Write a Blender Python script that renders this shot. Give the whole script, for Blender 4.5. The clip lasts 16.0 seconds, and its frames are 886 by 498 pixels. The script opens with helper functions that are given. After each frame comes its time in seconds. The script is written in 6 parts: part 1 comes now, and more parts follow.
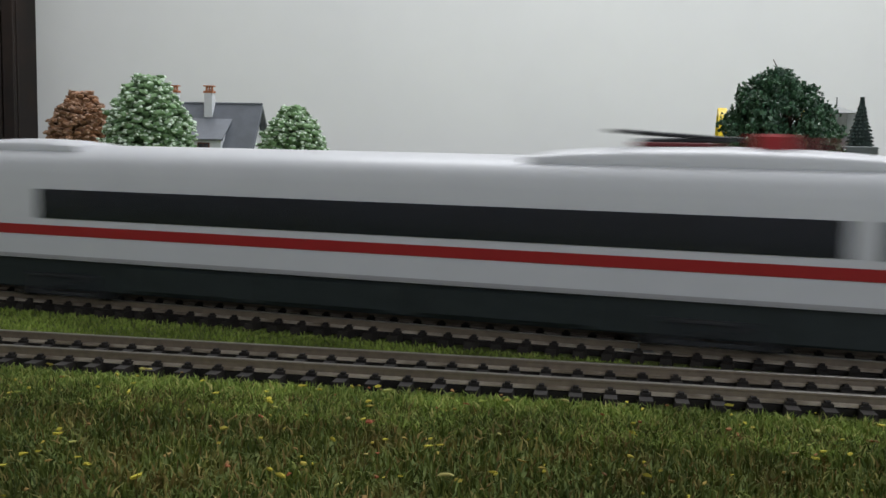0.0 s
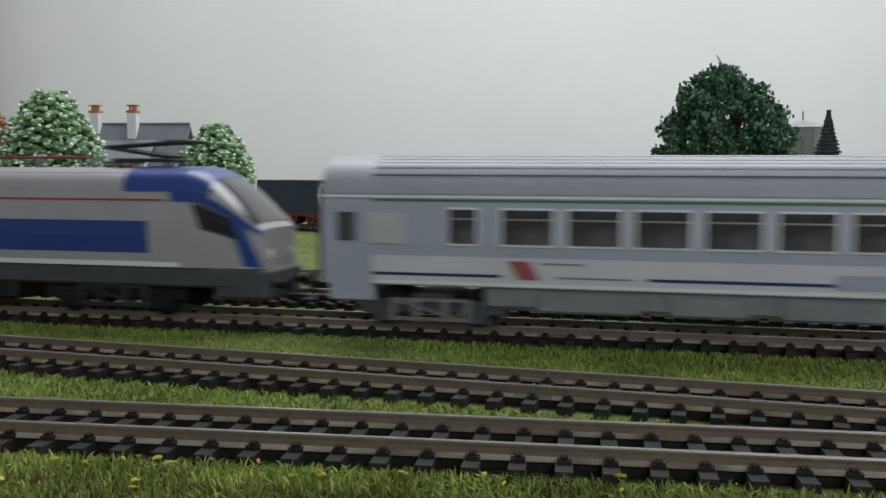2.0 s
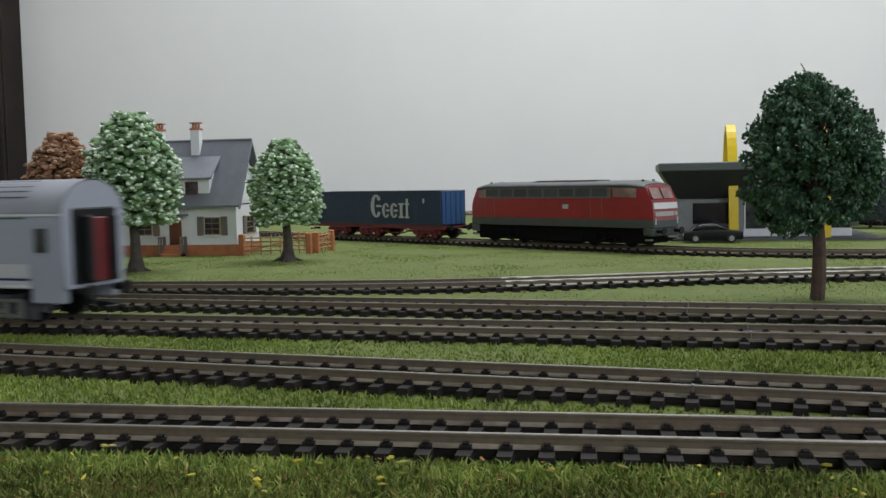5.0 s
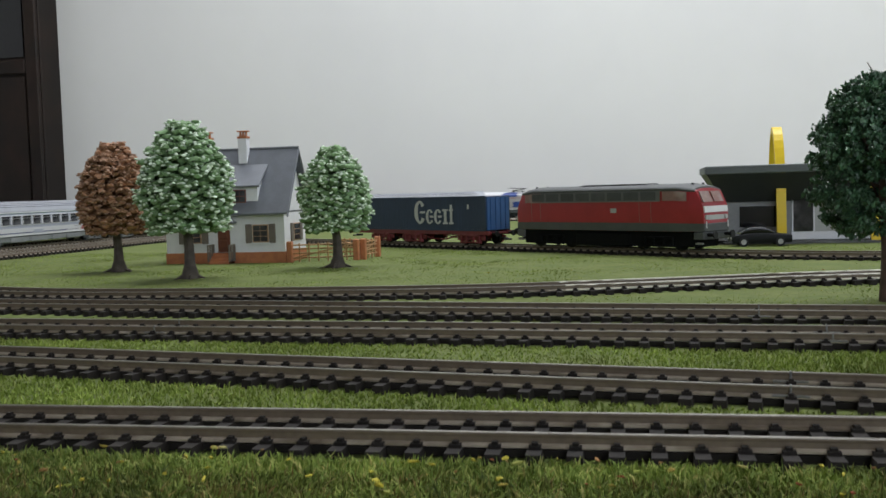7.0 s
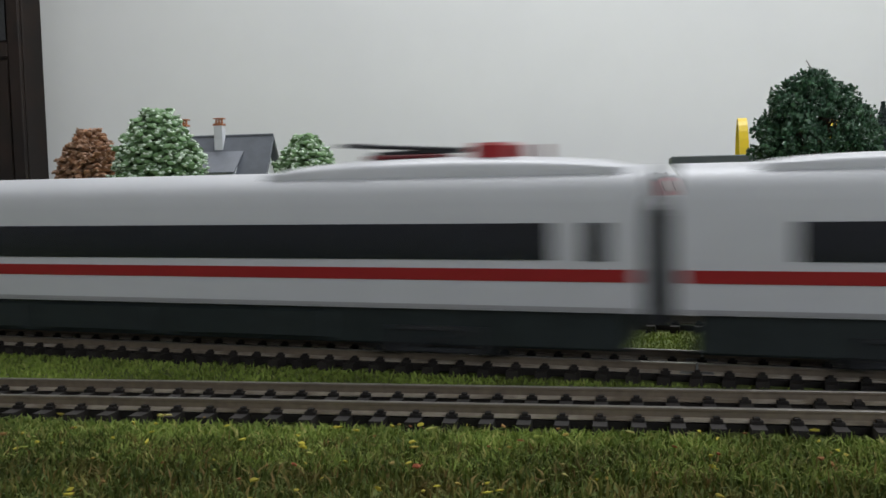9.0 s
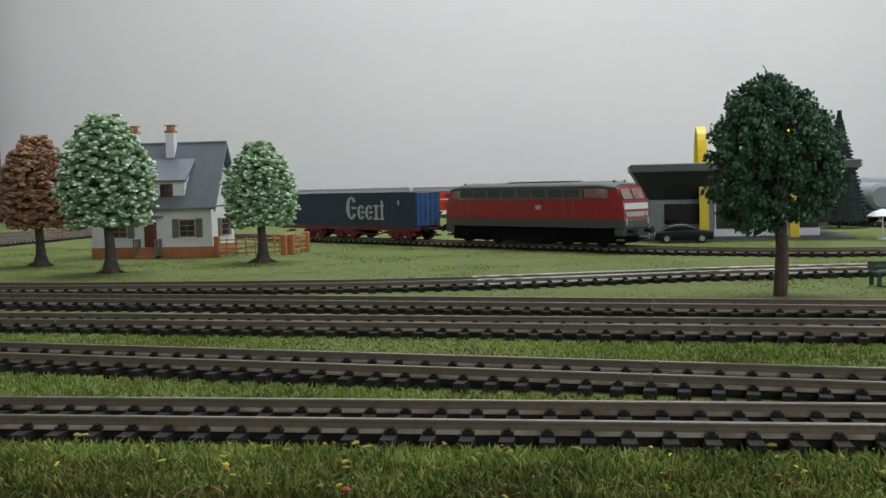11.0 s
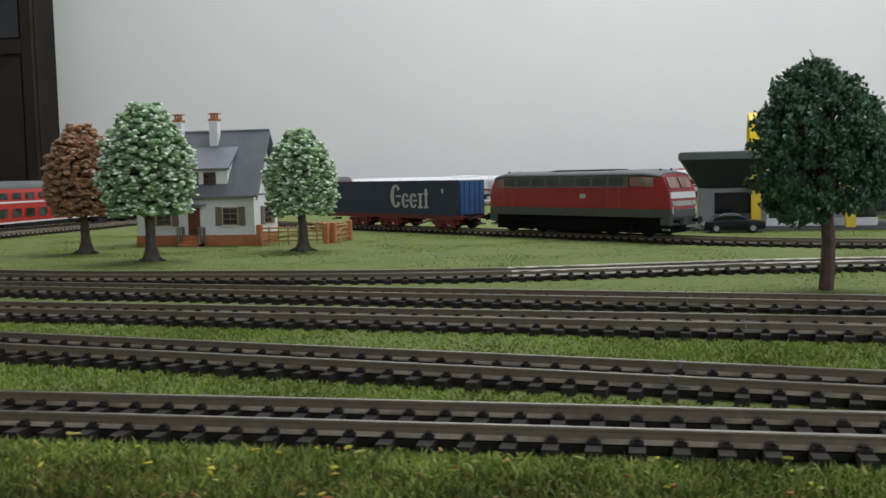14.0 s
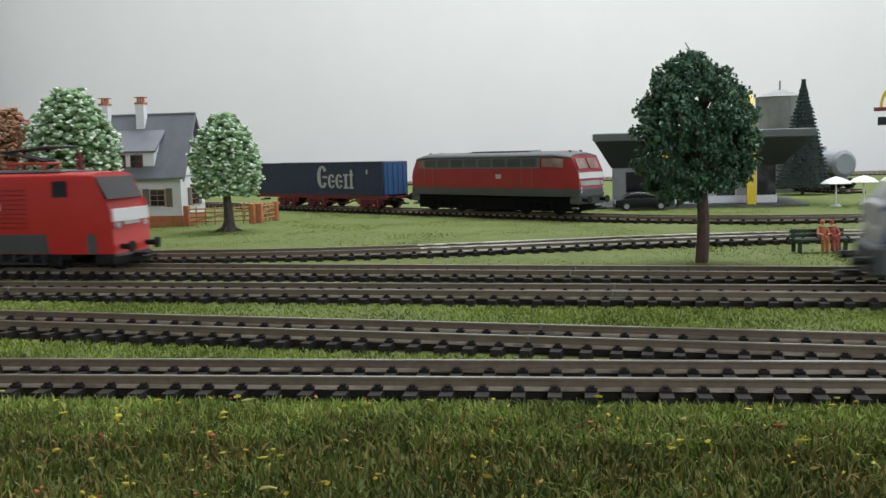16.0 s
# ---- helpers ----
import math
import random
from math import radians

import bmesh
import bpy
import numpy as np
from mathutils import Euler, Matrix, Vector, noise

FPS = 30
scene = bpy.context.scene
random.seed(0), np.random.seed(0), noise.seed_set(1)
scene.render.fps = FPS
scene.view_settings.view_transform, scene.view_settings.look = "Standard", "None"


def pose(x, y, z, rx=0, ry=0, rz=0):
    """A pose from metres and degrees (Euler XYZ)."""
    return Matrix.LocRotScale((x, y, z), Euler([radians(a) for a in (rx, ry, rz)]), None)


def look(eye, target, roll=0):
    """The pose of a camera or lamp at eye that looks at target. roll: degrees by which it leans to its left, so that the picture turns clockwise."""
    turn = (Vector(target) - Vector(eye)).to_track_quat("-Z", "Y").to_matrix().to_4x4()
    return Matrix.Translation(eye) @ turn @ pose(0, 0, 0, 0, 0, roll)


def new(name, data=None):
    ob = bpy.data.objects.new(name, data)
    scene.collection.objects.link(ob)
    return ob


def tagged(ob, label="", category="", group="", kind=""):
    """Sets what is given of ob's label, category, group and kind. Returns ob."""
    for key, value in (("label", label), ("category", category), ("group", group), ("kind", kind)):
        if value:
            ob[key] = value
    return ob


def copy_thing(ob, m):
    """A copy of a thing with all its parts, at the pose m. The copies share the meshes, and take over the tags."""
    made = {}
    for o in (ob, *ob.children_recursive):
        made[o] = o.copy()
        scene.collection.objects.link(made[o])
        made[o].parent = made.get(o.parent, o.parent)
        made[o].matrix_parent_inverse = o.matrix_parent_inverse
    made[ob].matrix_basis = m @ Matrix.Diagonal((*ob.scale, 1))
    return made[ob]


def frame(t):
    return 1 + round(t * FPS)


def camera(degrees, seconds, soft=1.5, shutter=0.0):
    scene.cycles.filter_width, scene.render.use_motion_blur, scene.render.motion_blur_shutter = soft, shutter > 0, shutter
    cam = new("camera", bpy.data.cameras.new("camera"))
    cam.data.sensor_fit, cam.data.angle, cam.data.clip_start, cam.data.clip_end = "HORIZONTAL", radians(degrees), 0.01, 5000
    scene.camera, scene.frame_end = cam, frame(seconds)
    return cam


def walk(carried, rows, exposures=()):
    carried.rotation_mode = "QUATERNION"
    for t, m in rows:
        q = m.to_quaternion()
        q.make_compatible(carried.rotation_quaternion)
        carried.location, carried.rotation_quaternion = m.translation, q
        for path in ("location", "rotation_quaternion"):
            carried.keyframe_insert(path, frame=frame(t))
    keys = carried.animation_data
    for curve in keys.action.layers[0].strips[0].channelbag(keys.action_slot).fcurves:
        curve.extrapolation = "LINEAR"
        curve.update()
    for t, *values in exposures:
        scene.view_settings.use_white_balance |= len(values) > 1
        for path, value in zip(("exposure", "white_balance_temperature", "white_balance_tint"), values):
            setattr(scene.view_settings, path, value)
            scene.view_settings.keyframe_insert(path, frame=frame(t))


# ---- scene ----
# A model railway on a table, 1:87, seen by a hand-held camera close over the tracks.
cam = camera(48.9, 16.0, soft=1.5, shutter=0.25)
PATH = [
    (0, (0.106, -0.218, 0.056), (-0.217, 1.745, -0.15), 1.2),
    (0.5, (0.107, -0.215, 0.057), (-0.199, 1.753, -0.128), 1.2),
    (1, (0.115, -0.196, 0.054), (-0.195, 1.773, -0.114), 1.0),
    (1.5, (0.121, -0.171, 0.053), (-0.176, 1.8, -0.114), 0.6),
    (2, (0.127, -0.162, 0.05), (-0.159, 1.812, -0.1), 0.3),
    (2.5, (0.119, -0.161, 0.048), (-0.135, 1.816, -0.108), -0.6),
    (3, (0.114, -0.167, 0.047), (-0.145, 1.81, -0.111), -1.0),
    (3.5, (0.111, -0.167, 0.051), (-0.171, 1.806, -0.109), -1.4),
    (4, (0.099, -0.183, 0.05), (-0.189, 1.79, -0.104), -1.5),
    (6.5, (0.093, -0.178, 0.058), (-0.288, 1.782, -0.067), -0.9),
    (7, (0.081, -0.184, 0.052), (-0.294, 1.777, -0.07), -1.7),
    (7.5, (0.089, -0.195, 0.039), (-0.32, 1.759, -0.076), -1.3),
    (8, (0.086, -0.204, 0.048), (-0.286, 1.753, -0.13), -1.0),
    (8.5, (0.092, -0.203, 0.053), (-0.292, 1.751, -0.137), -0.9),
    (9, (0.097, -0.2, 0.053), (-0.252, 1.763, -0.098), -1.3),
    (9.5, (0.101, -0.195, 0.052), (-0.216, 1.774, -0.09), -1.4),
    (12, (0.098, -0.187, 0.051), (-0.172, 1.79, -0.075), -1.3),
    (12.5, (0.095, -0.189, 0.052), (-0.206, 1.783, -0.094), -1.3),
    (13, (0.089, -0.194, 0.054), (-0.239, 1.773, -0.095), -1.4),
    (13.5, (0.093, -0.19, 0.054), (-0.266, 1.772, -0.091), -1.4),
    (14, (0.109, -0.177, 0.052), (-0.28, 1.779, -0.104), -1.3),
    (14.5, (0.127, -0.17, 0.057), (-0.214, 1.795, -0.098), -1.1),
    (15, (0.128, -0.198, 0.048), (-0.143, 1.776, -0.13), -1.6),
    (15.5, (0.128, -0.207, 0.051), (-0.136, 1.765, -0.155), -1.6),
    (16, (0.129, -0.206, 0.054), (-0.14, 1.766, -0.148), -1.5),
]
walk(cam, [(t, look(eye, target, roll)) for t, eye, target, roll in PATH],
     exposures=[(0.0, -0.05), (1.5, 0.0), (4.2, 0.0), (6.3, -0.12), (7.0, 0.0), (7.5, 0.08), (8.0, 0.22), (8.6, 0.02), (9.2, -0.14), (9.7, -0.08), (12.0, -0.08), (13.0, -0.1), (13.6, -0.06), (14.5, 0.02), (15.0, 0.22), (16.0, 0.28)])

# ---- light ----
world = bpy.data.worlds.new("sky")
scene.world = world
world.use_nodes = True
wn, wl = world.node_tree.nodes, world.node_tree.links
sky = wn.new("ShaderNodeTexSky")
sky.sky_type, sky.sun_disc, sky.sun_elevation, sky.sun_rotation = "NISHITA", False, radians(40), radians(200)
wl.new(sky.outputs["Color"], wn["Background"].inputs["Color"])
wn["Background"].inputs["Strength"].default_value = 0.12
scene.view_settings.exposure = 0.0


def window_lamp(name, m, w, h, watts, colour):
    data = bpy.data.lights.new(name, "AREA")
    data.shape, data.size, data.size_y, data.energy, data.color = "RECTANGLE", w, h, watts, colour
    ob = new(name, data)
    ob.matrix_world = m
    return ob


# daylight in the openings of the room's two windows
window_lamp("window_daylight", pose(1.5, -1.66, 0.85, 90, 0, 0), 2.1, 1.25, 17.0, (0.97, 1.0, 1.06))
window_lamp("side_window_daylight", pose(3.52, 0.5, 0.85, 0, 90, 0), 1.25, 1.7, 14, (0.97, 1.0, 1.08))
# a ceiling lamp over the layout, added out of view for light from above
window_lamp("added_ceiling_light", pose(0.15, 1.05, 1.68, 0, 0, 0), 1.7, 0.9, 39.5, (0.975, 1.0, 1.05))


# ---- materials ----
def mat(name, colour, rough=0.5, metal=0.0, vary=0.12, scale=200.0, bump=0.0, second=None, coat=0.0, island=0.0, each=0.0, spec=0.5):
    """A surface with two scales of variation and fine relief. second: a colour that the stains lean to."""
    m = bpy.data.materials.new(name)
    m.use_nodes = True
    n, l = m.node_tree.nodes, m.node_tree.links
    b = n["Principled BSDF"]
    co = n.new("ShaderNodeTexCoord")
    fine, wide = n.new("ShaderNodeTexNoise"), n.new("ShaderNodeTexNoise")
    fine.inputs["Scale"].default_value, wide.inputs["Scale"].default_value = scale * 6, scale
    fine.inputs["Detail"].default_value = 4
    for t in (fine, wide):
        l.new(co.outputs["Object"], t.inputs["Vector"])
    dark = tuple(c * (1 - vary) for c in colour)
    mix = n.new("ShaderNodeMix")
    mix.data_type = "RGBA"
    mix.inputs["A"].default_value, mix.inputs["B"].default_value = (*colour, 1), (*(second or dark), 1)
    ramp = n.new("ShaderNodeMapRange")
    ramp.inputs["From Min"].default_value, ramp.inputs["From Max"].default_value = 0.42, 0.66
    l.new(wide.outputs["Fac"], ramp.inputs["Value"])
    l.new(ramp.outputs["Result"], mix.inputs["Factor"])
    mul = n.new("ShaderNodeHueSaturation")
    val = n.new("ShaderNodeMapRange")
    val.inputs["To Min"].default_value, val.inputs["To Max"].default_value = 1 - vary, 1 + vary
    l.new(fine.outputs["Fac"], val.inputs["Value"])
    out = val.outputs["Result"]
    for amount, kind in ((island, "island"), (each, "each")):
        if amount:
            src = n.new("ShaderNodeNewGeometry").outputs["Random Per Island"] if kind == "island" else n.new("ShaderNodeObjectInfo").outputs["Random"]
            r = n.new("ShaderNodeMapRange")
            r.inputs["To Min"].default_value, r.inputs["To Max"].default_value = 1 - amount, 1 + amount
            l.new(src, r.inputs["Value"])
            k = n.new("ShaderNodeMath")
            k.operation = "MULTIPLY"
            l.new(out, k.inputs[0]), l.new(r.outputs["Result"], k.inputs[1])
            out = k.outputs[0]
    l.new(out, mul.inputs["Value"])
    l.new(mix.outputs["Result"], mul.inputs["Color"])
    l.new(mul.outputs["Color"], b.inputs["Base Color"])
    b.inputs["Roughness"].default_value, b.inputs["Metallic"].default_value = rough, metal
    b.inputs["Coat Weight"].default_value = coat
    b.inputs["Specular IOR Level"].default_value = spec
    if bump:
        bp = n.new("ShaderNodeBump")
        bp.inputs["Strength"].default_value, bp.inputs["Distance"].default_value = bump, 0.0004
        l.new(fine.outputs["Fac"], bp.inputs["Height"])
        l.new(bp.outputs["Normal"], b.inputs["Normal"])
    return m


def blades(name, stops, rough=0.75, patch=None):
    """Loose small pieces, each with its own colour from a row of colours."""
    m = bpy.data.materials.new(name)
    m.use_nodes = True
    n, l = m.node_tree.nodes, m.node_tree.links
    g, r = n.new("ShaderNodeNewGeometry"), n.new("ShaderNodeValToRGB")
    r.color_ramp.interpolation = "LINEAR"
    while len(r.color_ramp.elements) < len(stops):
        r.color_ramp.elements.new(0.5)
    for e, (p, c) in zip(r.color_ramp.elements, stops):
        e.position, e.color = p, (*c, 1)
    co, wide = n.new("ShaderNodeTexCoord"), n.new("ShaderNodeTexNoise")
    wide.inputs["Scale"].default_value, wide.inputs["Detail"].default_value = 38, 4
    l.new(co.outputs["Object"], wide.inputs["Vector"])
    hs, mr = n.new("ShaderNodeHueSaturation"), n.new("ShaderNodeMapRange")
    mr.inputs["From Min"].default_value, mr.inputs["From Max"].default_value = 0.3, 0.7
    mr.inputs["To Min"].default_value, mr.inputs["To Max"].default_value = 0.58, 1.32
    l.new(wide.outputs["Fac"], mr.inputs["Value"])
    l.new(mr.outputs["Result"], hs.inputs["Value"])
    l.new(g.outputs["Random Per Island"], r.inputs["Fac"])
    tint = r.outputs["Color"]
    if patch:
        # brownish withered patches
        spots, lim, mix = n.new("ShaderNodeTexNoise"), n.new("ShaderNodeMapRange"), n.new("ShaderNodeMix")
        spots.inputs["Scale"].default_value, spots.inputs["Detail"].default_value = 85, 3
        l.new(co.outputs["Object"], spots.inputs["Vector"])
        lim.inputs["From Min"].default_value, lim.inputs["From Max"].default_value, lim.inputs["To Max"].default_value = 0.52, 0.70, 0.6
        l.new(spots.outputs["Fac"], lim.inputs["Value"])
        mix.data_type = "RGBA"
        l.new(lim.outputs["Result"], mix.inputs["Factor"])
        l.new(tint, mix.inputs["A"])
        mix.inputs["B"].default_value = (*patch, 1)
        tint = mix.outputs["Result"]
    l.new(tint, hs.inputs["Color"])
    l.new(hs.outputs["Color"], n["Principled BSDF"].inputs["Base Color"])
    n["Principled BSDF"].inputs["Roughness"].default_value = rough
    n["Principled BSDF"].inputs["Specular IOR Level"].default_value = 0.2
    return m


WALL = mat("painted_plaster", (0.70, 0.70, 0.70), 0.9, vary=0.02, scale=3, bump=0.15, second=(0.68, 0.68, 0.685))
CEIL = mat("ceiling_paint", (0.8, 0.8, 0.79), 0.9, vary=0.02, scale=3)
FLOOR = mat("floor_boards", (0.22, 0.13, 0.07), 0.45, vary=0.2, scale=8)
WARDROBE = mat("dark_stained_wood", (0.010, 0.0065, 0.005), 0.5, vary=0.3, scale=12, second=(0.018, 0.010, 0.007), spec=0.25)
DARKGLASS = mat("smoked_glass", (0.006, 0.0065, 0.008), 0.15, vary=0.1, scale=10)
MATTING = mat("green_mat", (0.096, 0.128, 0.024), 0.95, vary=0.4, scale=45, bump=1.0, second=(0.122, 0.148, 0.034))
# front-edge grass: the shade close to the camera is put into these darker colours
SHADEGRASS = blades("shaded_grass_fibres", [(0.0, (0.050, 0.074, 0.014)), (0.4, (0.088, 0.116, 0.022)), (0.72, (0.135, 0.155, 0.032)), (0.86, (0.20, 0.18, 0.050)), (0.94, (0.19, 0.115, 0.042)), (1.0, (0.36, 0.30, 0.10))], patch=(0.150, 0.098, 0.032))
# grass outside that shade, painted lighter
LITGRASS = blades("lit_grass_fibres", [(0.0, (0.115, 0.170, 0.032)), (0.4, (0.185, 0.250, 0.050)), (0.75, (0.260, 0.320, 0.072)), (0.92, (0.33, 0.345, 0.10)), (1.0, (0.42, 0.36, 0.13))])
LAWN = blades("lawn_fibres", [(0.0, (0.165, 0.232, 0.040)), (0.6, (0.225, 0.295, 0.056)), (0.95, (0.265, 0.325, 0.070)), (1.0, (0.34, 0.35, 0.11))])
FLECK = blades("blossom_foam", [(0.0, (0.36, 0.30, 0.03)), (0.35, (0.46, 0.40, 0.05)), (0.55, (0.30, 0.22, 0.05)), (0.7, (0.22, 0.12, 0.04)), (0.8, (0.30, 0.06, 0.03)), (0.9, (0.40, 0.36, 0.12)), (1.0, (0.24, 0.28, 0.05))])
TIE = mat("dark_brown_plastic", (0.020, 0.0165, 0.014), 0.75, vary=0.25, scale=300, each=0.25, island=0.2, spec=0.25)
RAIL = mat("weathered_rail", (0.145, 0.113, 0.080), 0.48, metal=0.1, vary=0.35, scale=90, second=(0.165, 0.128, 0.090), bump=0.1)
# lighter than the web: light on the sloping foot is put into the colour
RAILFOOT = mat("lit_rail_foot", (0.42, 0.36, 0.29), 0.40, metal=0.2, vary=0.25, scale=90, second=(0.19, 0.150, 0.11))
RAILTOP = mat("worn_rail_head", (0.36, 0.33, 0.29), 0.3, metal=0.85, vary=0.15, scale=150)
# siding rails where they mirror the bright room: glint painted as a pale colour
GLINTRAIL = mat("glinting_rail", (0.78, 0.74, 0.62), 0.35, metal=0.25, vary=0.08, scale=150)
BLACK = mat("black_plastic", (0.007, 0.0078, 0.0085), 0.55, vary=0.3, scale=300, spec=0.32)
DEEPGREY = mat("green_grey_underside", (0.020, 0.027, 0.027), 0.6, vary=0.3, scale=200, spec=0.3)
SOOT = mat("sooty_black_plastic", (0.0045, 0.0050, 0.0055), 0.8, vary=0.3, scale=300, spec=0.12)
SKIRT = mat("slate_grey_skirt", (0.060, 0.065, 0.072), 0.55, vary=0.25, scale=300)
CHASSIS = mat("dark_grey_chassis", (0.018, 0.020, 0.023), 0.55, vary=0.3, scale=300, second=(0.03, 0.03, 0.032), spec=0.3)
STEEL = mat("dull_steel", (0.30, 0.30, 0.30), 0.35, metal=0.8, vary=0.15, scale=300)
WHITE = mat("white_train_lacquer", (0.61, 0.61, 0.63), 0.42, vary=0.03, scale=60, coat=0.05)
ICEGLASS = mat("tinted_train_glass", (0.005, 0.0075, 0.014), 0.12, vary=0.2, scale=50)
RED = mat("traffic_red_stripe", (0.34, 0.018, 0.022), 0.35, vary=0.06, scale=80)
LOCORED = mat("traffic_red_lacquer", (0.46, 0.022, 0.018), 0.36, vary=0.08, scale=60, coat=0.2)
OLDRED = mat("faded_red_lacquer", (0.33, 0.020, 0.026), 0.40, vary=0.12, scale=60)
DARKRED = mat("dark_red_plastic", (0.15, 0.013, 0.018), 0.5, vary=0.2, scale=120)
LOCOGREY = mat("slate_grey_lacquer", (0.070, 0.075, 0.076), 0.5, vary=0.12, scale=80)
UNDERGREY = mat("underfloor_grey", (0.20, 0.21, 0.215), 0.5, vary=0.15, scale=80)
ROOFGREY = mat("light_grey_roof", (0.33, 0.345, 0.385), 0.45, vary=0.06, scale=60)
RIBGREY = mat("dark_roof_rib", (0.045, 0.048, 0.058), 0.5, vary=0.08, scale=60)
COACHBLUE = mat("blue_grey_lacquer", (0.365, 0.385, 0.46), 0.4, vary=0.05, scale=60)
COACHLIGHT = mat("pale_grey_lacquer", (0.58, 0.58, 0.60), 0.4, vary=0.04, scale=60)
NAVY = mat("navy_blue_line", (0.018, 0.03, 0.13), 0.4, vary=0.1, scale=60)
BLUE = mat("deep_blue_lacquer", (0.02, 0.05, 0.22), 0.35, vary=0.08, scale=60)
SILVER = mat("silver_lacquer", (0.37, 0.36, 0.375), 0.35, vary=0.05, scale=60, metal=0.1)
YELLOWLINE = mat("ochre_line", (0.42, 0.30, 0.06), 0.4, vary=0.1, scale=60)
GREENLINE = mat("green_line", (0.06, 0.16, 0.09), 0.4, vary=0.1, scale=60)
ORANGE = mat("orange_red_print", (0.34, 0.085, 0.085), 0.4, vary=0.08, scale=60)
PANE = mat("coach_glass", (0.022, 0.024, 0.026), 0.1, vary=0.5, scale=70, second=(0.085, 0.085, 0.090))
CABPANE = mat("tinted_cab_glass", (0.24, 0.14, 0.125), 0.25, vary=0.25, scale=70, second=(0.34, 0.26, 0.24))
PALEPANE = mat("frosted_glass", (0.45, 0.46, 0.45), 0.3, vary=0.1, scale=70)
PRINT = mat("white_print", (0.72, 0.72, 0.72), 0.5, vary=0.05, scale=60)
GREYPRINT = mat("grey_print", (0.22, 0.22, 0.24), 0.5, vary=0.05, scale=60)
CONTAINER = mat("dark_blue_container", (0.011, 0.028, 0.062), 0.5, vary=0.15, scale=60, second=(0.014, 0.036, 0.08))
CONTAINEREND = mat("bright_blue_container_end", (0.02, 0.085, 0.24), 0.5, vary=0.12, scale=60)
HOUSEWHITE = mat("white_plaster_plastic", (0.81, 0.82, 0.85), 0.6, vary=0.04, scale=150, bump=0.2)
BRICK = mat("orange_brick_plastic", (0.50, 0.19, 0.08), 0.6, vary=0.18, scale=200, bump=0.3, second=(0.42, 0.15, 0.07))
SLATE = mat("slate_grey_plastic", (0.155, 0.167, 0.192), 0.5, vary=0.1, scale=120, each=0.08)
DOORWOOD = mat("brown_door_plastic", (0.17, 0.055, 0.03), 0.5, vary=0.2, scale=200)
SHUTTER = mat("grey_brown_plastic", (0.20, 0.17, 0.145), 0.6, vary=0.1, scale=200)
TANFRAME = mat("tan_window_plastic", (0.55, 0.36, 0.22), 0.5, vary=0.1, scale=200)
FENCE = mat("tan_fence_plastic", (0.48, 0.27, 0.13), 0.6, vary=0.15, scale=200)
BARK = mat("grey_brown_bark", (0.060, 0.048, 0.040), 0.8, vary=0.3, scale=250, bump=0.8, second=(0.09, 0.075, 0.06))
REDBARK = mat("red_brown_bark", (0.105, 0.060, 0.045), 0.8, vary=0.3, scale=250, bump=0.8, second=(0.06, 0.04, 0.03))
LEAFGREEN = mat("bright_green_foliage", (0.170, 0.275, 0.130), 0.7, vary=0.25, scale=250, island=0.25, second=(0.15, 0.26, 0.105))
BLOSSOM = mat("pale_blossom", (0.70, 0.80, 0.66), 0.7, vary=0.15, scale=250, island=0.2)
LEAFBROWN = mat("rust_brown_foliage", (0.24, 0.125, 0.066), 0.7, vary=0.3, scale=250, island=0.3, second=(0.31, 0.15, 0.072))
RUSTLIGHT = mat("pale_rust_foliage", (0.38, 0.23, 0.15), 0.7, vary=0.2, scale=250, island=0.2)
LEAFDARK = mat("dark_green_foliage", (0.036, 0.092, 0.046), 0.40, vary=0.3, scale=120, island=0.45, second=(0.055, 0.125, 0.058))
FIR = mat("fir_foliage", (0.014, 0.030, 0.026), 0.85, vary=0.3, scale=250, island=0.3)
CANOPY = mat("grey_green_roof_plastic", (0.135, 0.155, 0.155), 0.45, vary=0.08, scale=60)
SOFFIT = mat("dark_roof_plastic", (0.028, 0.031, 0.033), 0.5, vary=0.1, scale=60)
STONE = mat("grey_wall_plastic", (0.24, 0.25, 0.26), 0.6, vary=0.15, scale=90)
PAVE = mat("grey_pavement", (0.13, 0.135, 0.135), 0.8, vary=0.2, scale=90)
YELLOW = mat("bright_yellow_plastic", (0.78, 0.55, 0.01), 0.4, vary=0.06, scale=60)
TANK = mat("pale_tank_lacquer", (0.26, 0.285, 0.31), 0.4, vary=0.1, scale=60)
TOWERGREY = mat("grey_tower_plastic", (0.26, 0.265, 0.26), 0.6, vary=0.12, scale=80)
UMBRELLA = mat("white_plastic", (0.75, 0.76, 0.76), 0.5, vary=0.04, scale=60)
FIGURERED = mat("red_painted_figure", (0.42, 0.06, 0.05), 0.6, vary=0.3, scale=400, second=(0.45, 0.17, 0.12))
FIGURE = mat("painted_figure", (0.50, 0.16, 0.06), 0.6, vary=0.3, scale=400, second=(0.50, 0.22, 0.13))
GREENWOOD = mat("dark_green_paint", (0.018, 0.045, 0.025), 0.5, vary=0.2, scale=200)
CARPAINT = mat("dark_blue_car_paint", (0.004, 0.005, 0.007), 0.5, vary=0.1, scale=60, spec=0.25)
BOARD = mat("table_board", (0.30, 0.20, 0.11), 0.6, vary=0.2, scale=10)


